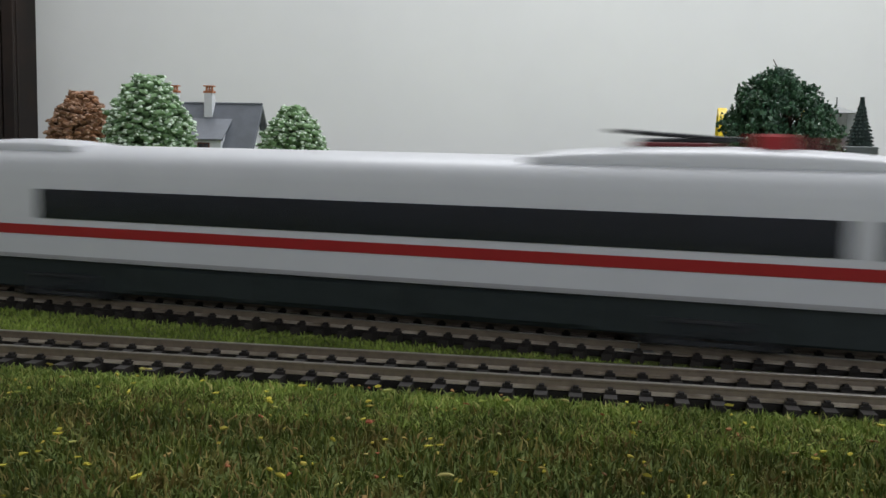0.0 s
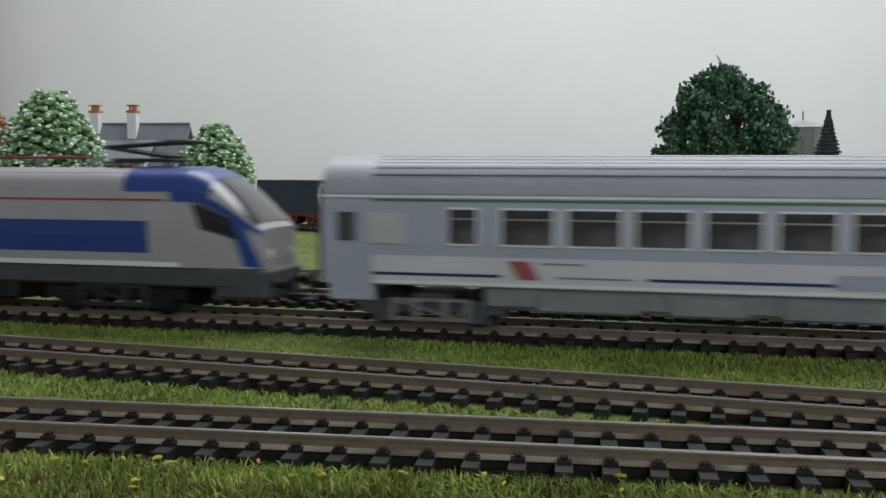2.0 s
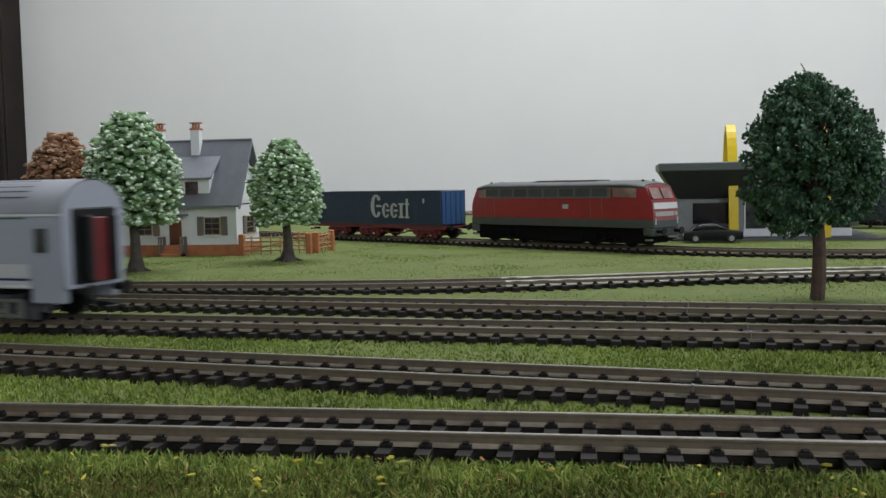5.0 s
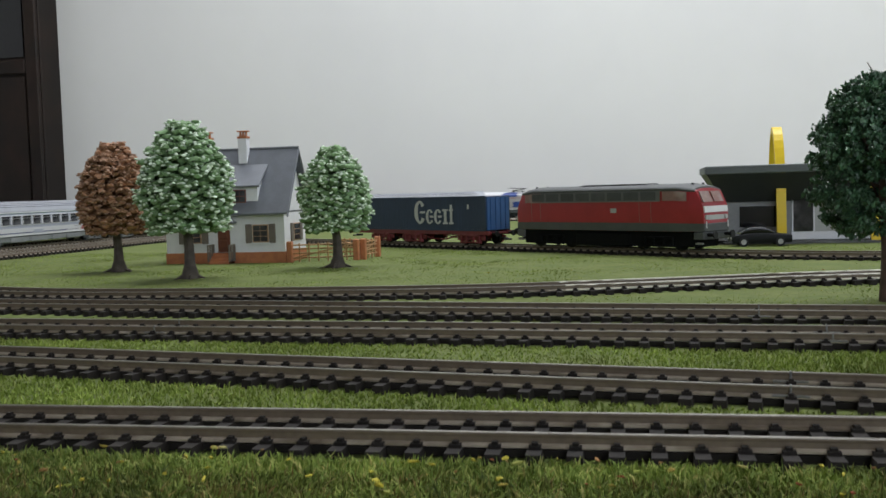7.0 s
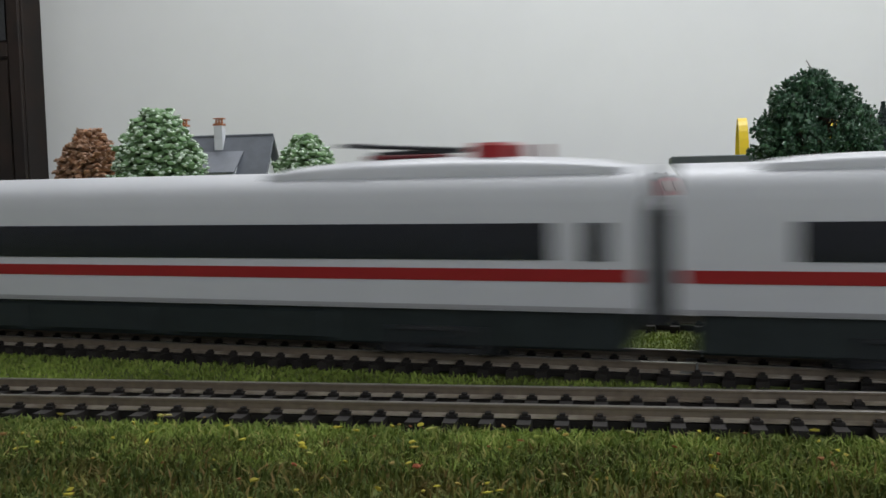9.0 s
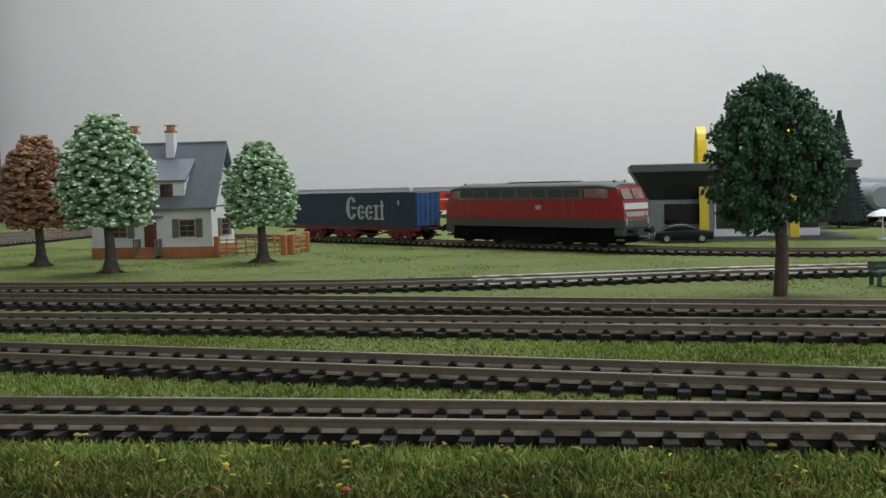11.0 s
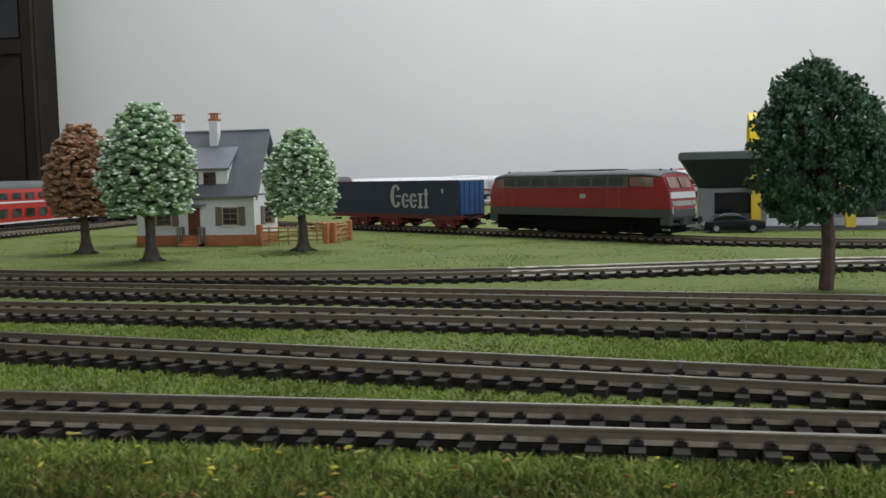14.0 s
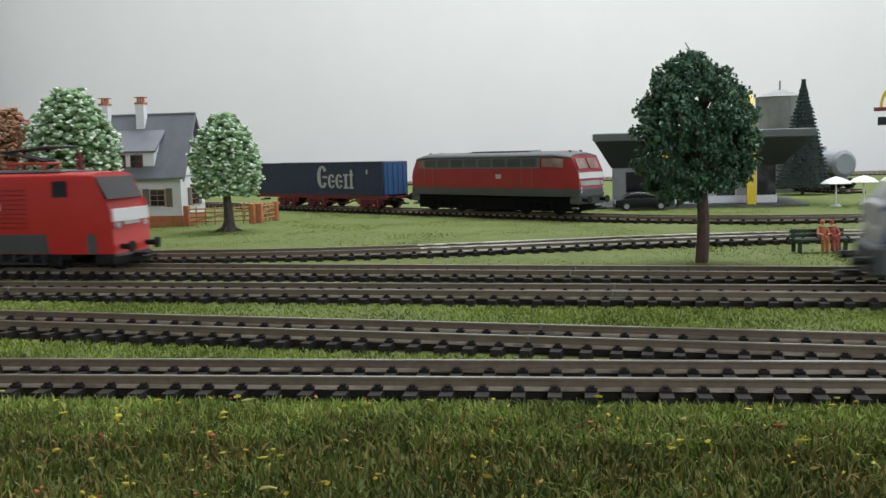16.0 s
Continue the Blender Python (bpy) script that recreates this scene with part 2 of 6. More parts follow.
# ---- helpers for shapes ----
def part(name, bm, material, parent=None, label="", smooth=False):
    me = bpy.data.meshes.new(name)
    bmesh.ops.recalc_face_normals(bm, faces=bm.faces)
    bm.to_mesh(me)
    bm.free()
    me.materials.append(material)
    if smooth:
        me.shade_smooth()
        me.set_sharp_from_angle(angle=radians(38))
    ob = new(name, me)
    if parent is not None:
        ob.parent = parent
    if label:
        ob["label"] = label
    return ob


def alike(name, ob, parent, loc=(0, 0, 0), turn=0.0, flip=False):
    """Another object on the same mesh."""
    o = new(name, ob.data)
    o.parent = parent
    o.location, o.rotation_euler = loc, (0, 0, radians(turn) + (math.pi if flip else 0))
    return o


def thing(name, m, label, category, group="", kind=""):
    e = new(name)
    e.empty_display_size = 0.01
    e.matrix_world = m
    return tagged(e, label, category, group, kind)


def box(bm, x0, x1, y0, y1, z0, z1, bevel=0.0):
    r = bmesh.ops.create_cube(bm, size=1.0, matrix=Matrix.Translation(((x0 + x1) / 2, (y0 + y1) / 2, (z0 + z1) / 2)) @ Matrix.Diagonal((abs(x1 - x0), abs(y1 - y0), abs(z1 - z0), 1)))
    if bevel:
        es = list({e for v in r["verts"] for e in v.link_edges})
        bmesh.ops.bevel(bm, geom=es, offset=bevel, segments=1, affect="EDGES")
    return bm


def rod(bm, a, b, r, r2=None, n=10):
    a, b = Vector(a), Vector(b)
    d = b - a
    m = Matrix.Translation((a + b) / 2) @ d.to_track_quat("Z", "Y").to_matrix().to_4x4()
    bmesh.ops.create_cone(bm, cap_ends=True, segments=n, radius1=r, radius2=r if r2 is None else r2, depth=d.length, matrix=m)
    return bm


def rings(bm, loops, cap=True):
    vs = [[bm.verts.new(p) for p in lp] for lp in loops]
    n = len(loops[0])
    for a, b in zip(vs, vs[1:]):
        for i in range(n):
            bm.faces.new((a[i], a[(i + 1) % n], b[(i + 1) % n], b[i]))
    if cap:
        bm.faces.new(vs[0][::-1])
        bm.faces.new(vs[-1])
    return bm


def B():
    return bmesh.new()


def blob(bm, c, rx, ry, rz, rng, rough=0.25, sub=1):
    r = bmesh.ops.create_icosphere(bm, subdivisions=sub, radius=1.0)
    turn = Matrix.Rotation(rng.uniform(0, 6.28), 3, "Z")
    for v in r["verts"]:
        k = 1 + rng.uniform(-rough, rough)
        p = turn @ Vector((v.co.x * rx * k, v.co.y * ry * k, v.co.z * rz * k))
        v.co = p + Vector(c)
    return r["verts"]

# ---- lines of track ----
def level(y):
    """The board dips a little towards the wall."""
    return -0.008 * max(0.0, y - 0.40)


class Path:
    """A line of track: straights and arcs laid end to end, measured by length."""
    def __init__(self, x, y, heading, pieces, step=0.01):
        pts, h = [(x, y)], math.radians(heading)
        for p in pieces:
            if p[0] == "line":
                n = max(1, int(p[1] / step))
                for i in range(n):
                    x, y = x + p[1] / n * math.cos(h), y + p[1] / n * math.sin(h)
                    pts.append((x, y))
            else:
                turn = math.radians(p[2])
                n = max(2, int(p[1] * abs(turn) / step))
                d = 2 * p[1] * math.sin(abs(turn) / n / 2)
                for i in range(n):
                    h += turn / n / 2
                    x, y = x + d * math.cos(h), y + d * math.sin(h)
                    h += turn / n / 2
                    pts.append((x, y))
        self.pts = np.array(pts)
        self.s = np.concatenate(([0], np.cumsum(np.hypot(*np.diff(self.pts, axis=0).T))))
        self.length = float(self.s[-1])

    def at(self, s):
        s = s % self.length
        return float(np.interp(s, self.s, self.pts[:, 0])), float(np.interp(s, self.s, self.pts[:, 1]))

    def way(self, s):
        (a, b), (c, d) = self.at(s - 0.003), self.at(s + 0.003)
        return math.atan2(d - b, c - a)

    def front(self, x):
        """The length at which the near straight passes x."""
        k = np.where((self.pts[:, 1] < 0.4) & (self.pts[:, 0] < 1.5))[0]
        return float(np.interp(x, self.pts[k, 0], self.s[k]))


def oval(radius, slope, y0, cx, far, side):
    """A loop of track: far left bend, left straight, near left bend, near straight (through y0 at x = 0), right bend, far straight."""
    r = math.atan(slope)
    px = cx + radius * math.sin(r)
    py = y0 + slope * px
    cy = py + radius * math.cos(r)
    first, ease = (0.30 - px) / math.cos(r), 2.6
    x1, y1 = 0.30 + ease * math.sin(-r), py + first * math.sin(r) - ease * (1 - math.cos(r))
    bend = (cy + side + radius - y1) / 2
    return Path(cx, cy + side + radius, 180, [("arc", radius, 90), ("line", side), ("arc", radius, 90 + math.degrees(r)), ("line", first), ("arc", ease, -math.degrees(r)), ("line", far - x1), ("arc", bend, 180), ("line", far - cx)])


LINE2 = oval(0.520, -0.155, 0.0734, -0.15, 1.666, 0.57)
LINE3 = oval(0.460, -0.085, 0.1467, -0.15, 1.00, 0.57)
LINE4 = oval(0.400, -0.120, 0.2067, -0.15, 0.90, 0.57)
LINE1 = Path(-1.15, 0.0087, 0, [("line", 1.33), ("arc", 2.4, -9), ("line", 0.9)])
LINE5 = Path(-0.507, 1.250, -90, [("line", 0.617), ("arc", 0.357, 90), ("line", 0.09), ("arc", 0.47, 17), ("line", 0.07), ("arc", 0.5, -12), ("line", 0.5)])
LINE6 = Path(-0.4713, 1.0112, -38.5, [("line", 0.795), ("arc", 0.22, 37), ("line", 0.5)])


# ---- the room ----
def slab(name, x0, x1, y0, y1, z0, z1, material, label, category, kind="structure"):
    ob = part(name, box(B(), x0, x1, y0, y1, z0, z1), material)
    return tagged(ob, label, category, kind=kind)


WY = 1.98
slab("wall_north", -1.9, 3.8, WY, WY + 0.12, -0.75, 1.75, WALL, "plain light grey painted wall behind the layout", "wall")
slab("wall_west", -1.9, -1.78, -1.7, WY, -0.75, 1.75, WALL, "plain light grey painted side wall", "wall")
slab("floor", -1.9, 3.8, -1.82, WY + 0.12, -0.87, -0.75, FLOOR, "brown wooden room floor", "floor")
# fixture added out of view to go with the overhead light
def ceiling_lamp():
    c = thing("ceiling_lamp", pose(0.15, 1.05, 1.69), "flat white ceiling lamp, added out of view over the layout", "lamp")
    part("housing", box(B(), -0.88, 0.88, -0.47, 0.47, 0.02, 0.06, 0.004), CEIL, c)
    for s in (-1, 1):
        part("rim", box(B(), -0.88, 0.88, s * 0.46 - 0.009, s * 0.46 + 0.009, -0.015, 0.019, 0.003), CEIL, c)


ceiling_lamp()
slab("ceiling", -1.9, 3.8, -1.82, WY + 0.12, 1.75, 1.87, CEIL, "white painted ceiling", "ceiling")


def pierced(name, axis, at, lo, hi, a0, a1, z0, z1, label):
    """A wall with one window opening right through it."""
    bm = B()
    for p, q, c, d in ((lo, a0, -0.75, 1.75), (a1, hi, -0.75, 1.75), (a0, a1, -0.75, z0), (a0, a1, z1, 1.75)):
        if axis == "y":
            box(bm, p, q, at - 0.12, at, c, d)
        else:
            box(bm, at, at + 0.12, p, q, c, d)
    return tagged(part(name, bm, WALL), label, "wall", kind="structure")


pierced("wall_south", "y", -1.70, -1.9, 3.8, 0.42, 2.58, 0.2, 1.5, "plain light grey wall with a wide window")
pierced("wall_east", "x", 3.56, -1.7, WY, -0.38, 1.38, 0.2, 1.5, "plain light grey side wall with a window")


def wardrobe():
    """Dark cupboard against the back wall, glazed above."""
    w = thing("wardrobe", pose(-1.660, 1.92, -0.75), "tall dark brown wooden cupboard with smoked glass standing against the wall", "cupboard")
    part("body", box(B(), -0.40, 0.40, -0.02, 0.058, 0.0, 2.3, 0.002), WARDROBE, w)
    part("stile", box(B(), 0.366, 0.398, -0.032, -0.0205, 0.02, 2.28, 0.003), WARDROBE, w)
    part("stile", box(B(), -0.398, -0.366, -0.032, -0.0205, 0.02, 2.28, 0.003), WARDROBE, w)
    part("rail", box(B(), -0.365, 0.365, -0.031, -0.0205, 1.10, 1.135, 0.003), WARDROBE, w)
    part("glass", box(B(), -0.36, 0.36, -0.026, -0.0215, 1.14, 2.26), DARKGLASS, w, "smoked glass pane")
    part("panel", box(B(), -0.36, 0.36, -0.027, -0.0215, 0.03, 1.095, 0.002), WARDROBE, w)


wardrobe()

# the table top, and the green mat on it as the ground of the layout
slab("table_top", -1.2, 3.1, -0.32, 1.86, -0.055, -0.014, BOARD, "wooden board that carries the layout", "table")
for lx, ly in ((-1.1, -0.25), (-1.1, 1.78), (0.95, -0.25), (0.95, 1.78), (3.0, -0.25), (3.0, 1.78)):
    slab("table_leg", lx - 0.03, lx + 0.03, ly - 0.03, ly + 0.03, -0.75, -0.055, BOARD, "square wooden leg under the layout board", "table leg")


def ground():
    bm = B()
    nx, ny = 215, 109
    rng = random.Random(3)
    vs = [[bm.verts.new((-1.2 + 4.3 * i / nx, -0.32 + 2.18 * j / ny, 0.0006 * noise.noise(Vector((i * 0.35, j * 0.35, 0))) + level(-0.32 + 2.18 * j / ny))) for j in range(ny + 1)] for i in range(nx + 1)]
    for i in range(nx):
        for j in range(ny):
            bm.faces.new((vs[i][j], vs[i + 1][j], vs[i + 1][j + 1], vs[i][j + 1]))
    return tagged(part("ground", bm, MATTING, smooth=True), "green fibrous grass mat spread over the table", "ground", kind="structure")


ground()


# ---- tracks ----
GAUGE, PITCH, TOP = 0.0172, 0.0077, 0.0050


def sweep(bm, path, s0, s1, off, profile, step=0.012):
    n = max(2, int((s1 - s0) / step))
    loops = []
    for i in range(n + 1):
        s = s0 + (s1 - s0) * i / n
        x, y = path.at(min(s, path.length - 1e-6) if s1 <= path.length else s)
        h = path.way(s)
        nx, ny = -math.sin(h), math.cos(h)
        g = level(y)
        loops.append([(x + nx * (off + a), y + ny * (off + a), z + g) for a, z in profile])
    return rings(bm, loops)


WEB = [(-0.0005, 0.0027), (0.0005, 0.0027), (0.00042, 0.0031), (0.00042, 0.0041), (0.00055, 0.0044), (0.00055, 0.0048), (-0.00055, 0.0048), (-0.00055, 0.0044), (-0.00042, 0.0041), (-0.00042, 0.0031)]
FOOT = [(-0.0012, 0.0022), (0.0012, 0.0022), (0.0012, 0.0026), (0.00045, 0.0030), (-0.00045, 0.0030), (-0.0012, 0.0026)]
HEAD = [(-0.00055, 0.00481), (0.00055, 0.00481), (0.00045, 0.0050), (-0.00045, 0.0050)]


def tie_shape(bm, m=Matrix()):
    """One sleeper with its four rail chairs."""
    start = len(bm.verts)
    box(bm, -0.0017, 0.0017, -0.0150, 0.0150, -0.0004, 0.0022)
    for v in bm.verts:
        if v.co.z > 0.002:
            v.co.x *= 0.86
            v.co.y *= 0.985
    for sy in (-1, 1):
        for d in (-1, 1):
            y = sy * GAUGE / 2 + d * 0.0013
            box(bm, -0.0012, 0.0012, y - 0.0009, y + 0.0008, 0.0020, 0.0029)
            box(bm, -0.0006, 0.0006, y - 0.0006, y + 0.0006, 0.0029, 0.0035)
    bmesh.ops.transform(bm, matrix=m, verts=bm.verts[start:] if start else bm.verts)
    return bm


tie_mesh = bpy.data.meshes.new("sleeper")
_bm = tie_shape(B())
_bm.to_mesh(tie_mesh)
_bm.free()
tie_mesh.materials.append(TIE)
TIE_V = np.array([v.co[:] for v in tie_mesh.vertices])
TIE_F = [tuple(p.vertices) for p in tie_mesh.polygons]


def track(name, path, s0, s1, near, label, rail=RAIL, head=RAILTOP, bright=None, joints=()):
    """near: the stretch of lengths whose sleepers are single pieces."""
    t = thing(name, Matrix(), label, "railway track")
    for off in (-GAUGE / 2, GAUGE / 2):
        part("rail", sweep(B(), path, s0, s1, off, WEB), rail, t)
        part("rail_foot", sweep(B(), path, s0, s1, off, FOOT), RAILFOOT, t, "foot of the rail, coloured lighter as lit from above")
        part("rail_head", sweep(B(), path, s0, s1, off, HEAD), head, t, "worn shiny rail head")
        part("tie_strip", sweep(B(), path, s0, s1, off, [(-0.0010, 0.0002), (0.0010, 0.0002), (0.0010, 0.0018), (-0.0010, 0.0018)]), TIE, t)
    if bright:
        # the stretch that carries the painted glint
        part("bright_rail_foot", sweep(B(), path, *bright, -GAUGE / 2, [(-0.00125, 0.00225), (0.00125, 0.00225), (0.00125, 0.00268), (0.00046, 0.00308), (-0.00046, 0.00308), (-0.00125, 0.00268)]), GLINTRAIL, t, "rail foot with a glint put into its colour")
        for off in (-GAUGE / 2, GAUGE / 2):
            part("bright_rail_head", sweep(B(), path, *bright, off, [(-0.00058, 0.0045), (0.00058, 0.0045), (0.00050, 0.00504), (-0.00050, 0.00504)]), GLINTRAIL, t, "rail head with a glint put into its colour")
    verts, faces = [], []
    n = int((s1 - s0) / PITCH)
    for i in range(n):
        s = s0 + (i + 0.5) * PITCH
        x, y = path.at(s)
        h = path.way(s)
        if near[0] < s < near[1]:
            o = new("sleeper", tie_mesh)
            o.parent = t
            o.location, o.rotation_euler = (x, y, level(y)), (0, 0, h)
        else:
            c, sn = math.cos(h), math.sin(h)
            k = len(verts)
            verts += [(x + c * a - sn * b, y + sn * a + c * b, z + level(y)) for a, b, z in TIE_V]
            faces += [tuple(k + q for q in f) for f in TIE_F]
    if verts:
        me = bpy.data.meshes.new("sleepers")
        me.from_pydata(verts, [], faces)
        me.materials.append(TIE)
        o = new("far_sleepers", me)
        o.parent = t
        o["kind"] = "stuff"
    # clamped rail joints
    for q in joints:
        x, y = path.at(q)
        h = path.way(q)
        for off in (-GAUGE / 2, GAUGE / 2):
            bm = B()
            box(bm, -0.0042, 0.0042, -0.0013, 0.0013, 0.0023, 0.0030, 0.0002)
            box(bm, -0.0003, 0.0003, -0.0007, 0.0007, 0.0030, 0.0052, 0.0001)
            j = part("rail_joint", bm, STEEL, t, "pale metal rail joint")
            j.location, j.rotation_euler = (x - math.sin(h) * off, y + math.cos(h) * off, level(y)), (0, 0, h)
    return t


def front_span(path, a, b):
    return path.front(a), path.front(b)


track("railway_track", LINE1, 0.0, LINE1.length - 0.001, (0.80, 1.75), "straight model railway track with dark plastic sleepers on the grass")
track("railway_track", LINE2, 0.0, LINE2.length - 0.001, front_span(LINE2, -0.22, 0.42), "curving model railway track with brown rails and dark sleepers", joints=(LINE2.front(0.118),))
track("railway_track", LINE3, 0.0, LINE3.length - 0.001, front_span(LINE3, -0.28, 0.45), "model railway track with brown rails and dark sleepers", joints=(LINE3.front(-0.09), LINE3.front(0.142)))
track("railway_track", LINE4, 0.0, LINE4.length - 0.001, front_span(LINE4, -0.30, 0.45), "model railway track beside another with dark sleepers", joints=(LINE4.front(0.128),))
k5 = 0.617 + 0.357 * math.pi / 2
track("railway_track", LINE5, 0.0, LINE5.length - 0.001, (k5 - 0.2, k5 + 0.6), "siding with shining rails branching off through the lawn", bright=(k5 + 0.20, k5 + 0.70))
track("railway_track", LINE6, 0.0, LINE6.length - 0.001, (0.25, 1.15), "dark siding on which the red diesel engine stands")


# ---- rolling stock: x runs along the vehicle, z = 0 is the table ----
def shell(w, zb, zc, zt, power=2.3):
    """A body's cross-section: u from 0 (sill) over the roof to 1 (other sill). Arguments are functions of x."""
    def ring(x, u):
        side = 1 if u <= 0.5 else -1
        u = u if u <= 0.5 else 1 - u
        b, c, t, hw = zb(x), zc(x), zt(x), w(x)
        if u <= 0.3:
            k = u / 0.3
            return side * hw * (0.93 + 0.07 * min(1, k * 2.2)), b + (c - b) * k
        a = (u - 0.3) / 0.2 * math.pi / 2
        return side * hw * max(0.0, math.cos(a)) ** (2 / power), c + (t - c) * math.sin(a) ** (2 / power)
    return ring


US = [0, 0.05, 0.1, 0.15, 0.2, 0.25, 0.3, 0.33, 0.36, 0.39, 0.42, 0.45, 0.475, 0.5]
US = US + [1 - u for u in US[-2::-1]]


def hull(ring, xs):
    bm = B()
    return rings(bm, [[(x, *ring(x, u)) for u in US] for x in xs])


def skin(bm, ring, x0, x1, u0, u1, off=0.0003, nx=8, nu=3, slant=0.0):
    """A thin panel that follows the body between two lengths and two heights."""
    g = []
    for j in range(nu + 1):
        row = []
        for i in range(nx + 1):
            u = u0 + (u1 - u0) * j / nu
            x = x0 + (x1 - x0) * i / nx + slant * (j / nu - 0.5)
            y, z = ring(x, u)
            d = Vector((y, (z - 0.030) * 0.6)) if u > 0.3 and u < 0.7 else Vector((math.copysign(1, 0.5 - u), 0))
            d = d.normalized() * off
            row.append(bm.verts.new((x, y + d.x, z + d.y)))
        g.append(row)
    for a, b in zip(g, g[1:]):
        for i in range(nx):
            bm.faces.new((a[i], a[i + 1], b[i + 1], b[i]))
    return bm


def sides(name, ring, x0, x1, za, zb_, material, parent, zlo, zc, off=0.0003, nx=8, label="", both=True):
    """Panels on the two long sides between heights za and zb_ (zlo, zc: sill and cant rail)."""
    ua, ub = 0.3 * (za - zlo) / (zc - zlo), 0.3 * (zb_ - zlo) / (zc - zlo)
    part(name, skin(B(), ring, x0, x1, ua, ub, off, nx), material, parent, label)
    if both:
        part(name, skin(B(), ring, x0, x1, 1 - ua, 1 - ub, off, nx), material, parent, label)


def const(v):
    return lambda x: v


def wheel_mesh(r):
    bm = B()
    rod(bm, (0, -0.0011, 0), (0, 0.0011, 0), r, n=18)
    rod(bm, (0, 0.0011, 0), (0, 0.0016, 0), r * 1.12, n=18)
    rod(bm, (0, -0.0016, 0), (0, -0.0011, 0), r * 0.45, n=12)
    return bm


def bogie(parent, x, base=0.030, r=0.0053, material=CHASSIS, frame_z=0.0095, springs=STEEL):
    """A two-axle truck with side frames, spring packs and four wheels."""
    bm = B()
    for s in (-1, 1):
        box(bm, x - base / 2 - 0.008, x + base / 2 + 0.008, s * 0.0125 - 0.001, s * 0.0125 + 0.001, frame_z - 0.001, frame_z + 0.003, 0.0004)
        for d in (-1, 1):
            box(bm, x + d * base / 2 - 0.003, x + d * base / 2 + 0.003, s * 0.0125 - 0.0014, s * 0.0125 + 0.0014, frame_z - 0.004, frame_z + 0.001, 0.0005)
    box(bm, x - 0.006, x + 0.006, -0.012, 0.012, frame_z, frame_z + 0.005)
    b = part("bogie", bm, material, parent)
    for s in (-1, 1):
        bm = B()
        for z in (-0.0032, 0.0026):
            box(bm, x - 0.0125, x + 0.0125, s * 0.0144 - 0.0007, s * 0.0144 + 0.0007, frame_z + z, frame_z + z + 0.0012, 0.0002)
        for k in (-0.0115, -0.0045, 0.0045, 0.0115):
            rod(bm, (x + k, s * 0.0144, frame_z - 0.0032), (x + k, s * 0.0144, frame_z + 0.0036), 0.0010, n=8)
        rod(bm, (x - 0.0105, s * 0.0146, frame_z - 0.0026), (x + 0.0105, s * 0.0146, frame_z + 0.0028), 0.0006, n=6)
        part("spring_pack", bm, springs, b)
    for d in (-1, 1):
        for s in (-1, 1):
            w = part("wheel", wheel_mesh(r), BLACK, b, smooth=True)
            w.location, w.rotation_euler = (x + d * base / 2, s * GAUGE / 2, TOP + r), (0, 0, 0 if s > 0 else math.pi)
    return b


def buffers(parent, x, d, z=0.0155):
    for s in (-1, 1):
        bm = B()
        rod(bm, (x, s * 0.010, z), (x + d * 0.005, s * 0.010, z), 0.0013, n=10)
        rod(bm, (x + d * 0.005, s * 0.010, z), (x + d * 0.006, s * 0.010, z), 0.0026, n=12)
        part("buffer", bm, BLACK, parent)
    bm = B()
    box(bm, min(x, x + d * 0.008), max(x, x + d * 0.008), -0.0015, 0.0015, 0.0095, 0.0115, 0.0003)
    box(bm, min(x + d * 0.007, x + d * 0.009), max(x + d * 0.007, x + d * 0.009), -0.005, 0.005, 0.0092, 0.0105, 0.0003)
    part("coupling", bm, BLACK, parent)


def pantograph(parent, x, z, d, material, up=0.004):
    bm = B()
    box(bm, x - 0.011, x + 0.011, -0.006, 0.006, z, z + 0.0012, 0.0003)
    for s in (-1, 1):
        for k in (-0.009, 0.009):
            rod(bm, (x + k, s * 0.005, z - 0.002), (x + k, s * 0.005, z + 0.001), 0.0010, n=8)
    p = part("pantograph", bm, material, parent, "folded current collector")
    bm = B()
    for s in (-1, 1):
        rod(bm, (x - d * 0.010, s * 0.003, z + 0.0015), (x + d * 0.016, s * 0.0015, z + up), 0.0007, n=6)
        rod(bm, (x + d * 0.016, s * 0.0015, z + up), (x - d * 0.012, s * 0.004, z + up + 0.0016), 0.0006, n=6)
    part("arm", bm, CHASSIS, p)
    bm = B()
    for k in (0, 0.004):
        rod(bm, (x - d * 0.012 - d * k, -0.011, z + up + 0.0018), (x - d * 0.012 - d * k, 0.011, z + up + 0.0018), 0.0006, n=6)
    part("contact_strip", bm, CHASSIS, p)


# -- the white express unit --
IZB, IZC, IZT, IHW = 0.0180, 0.0453, 0.0546, 0.0170


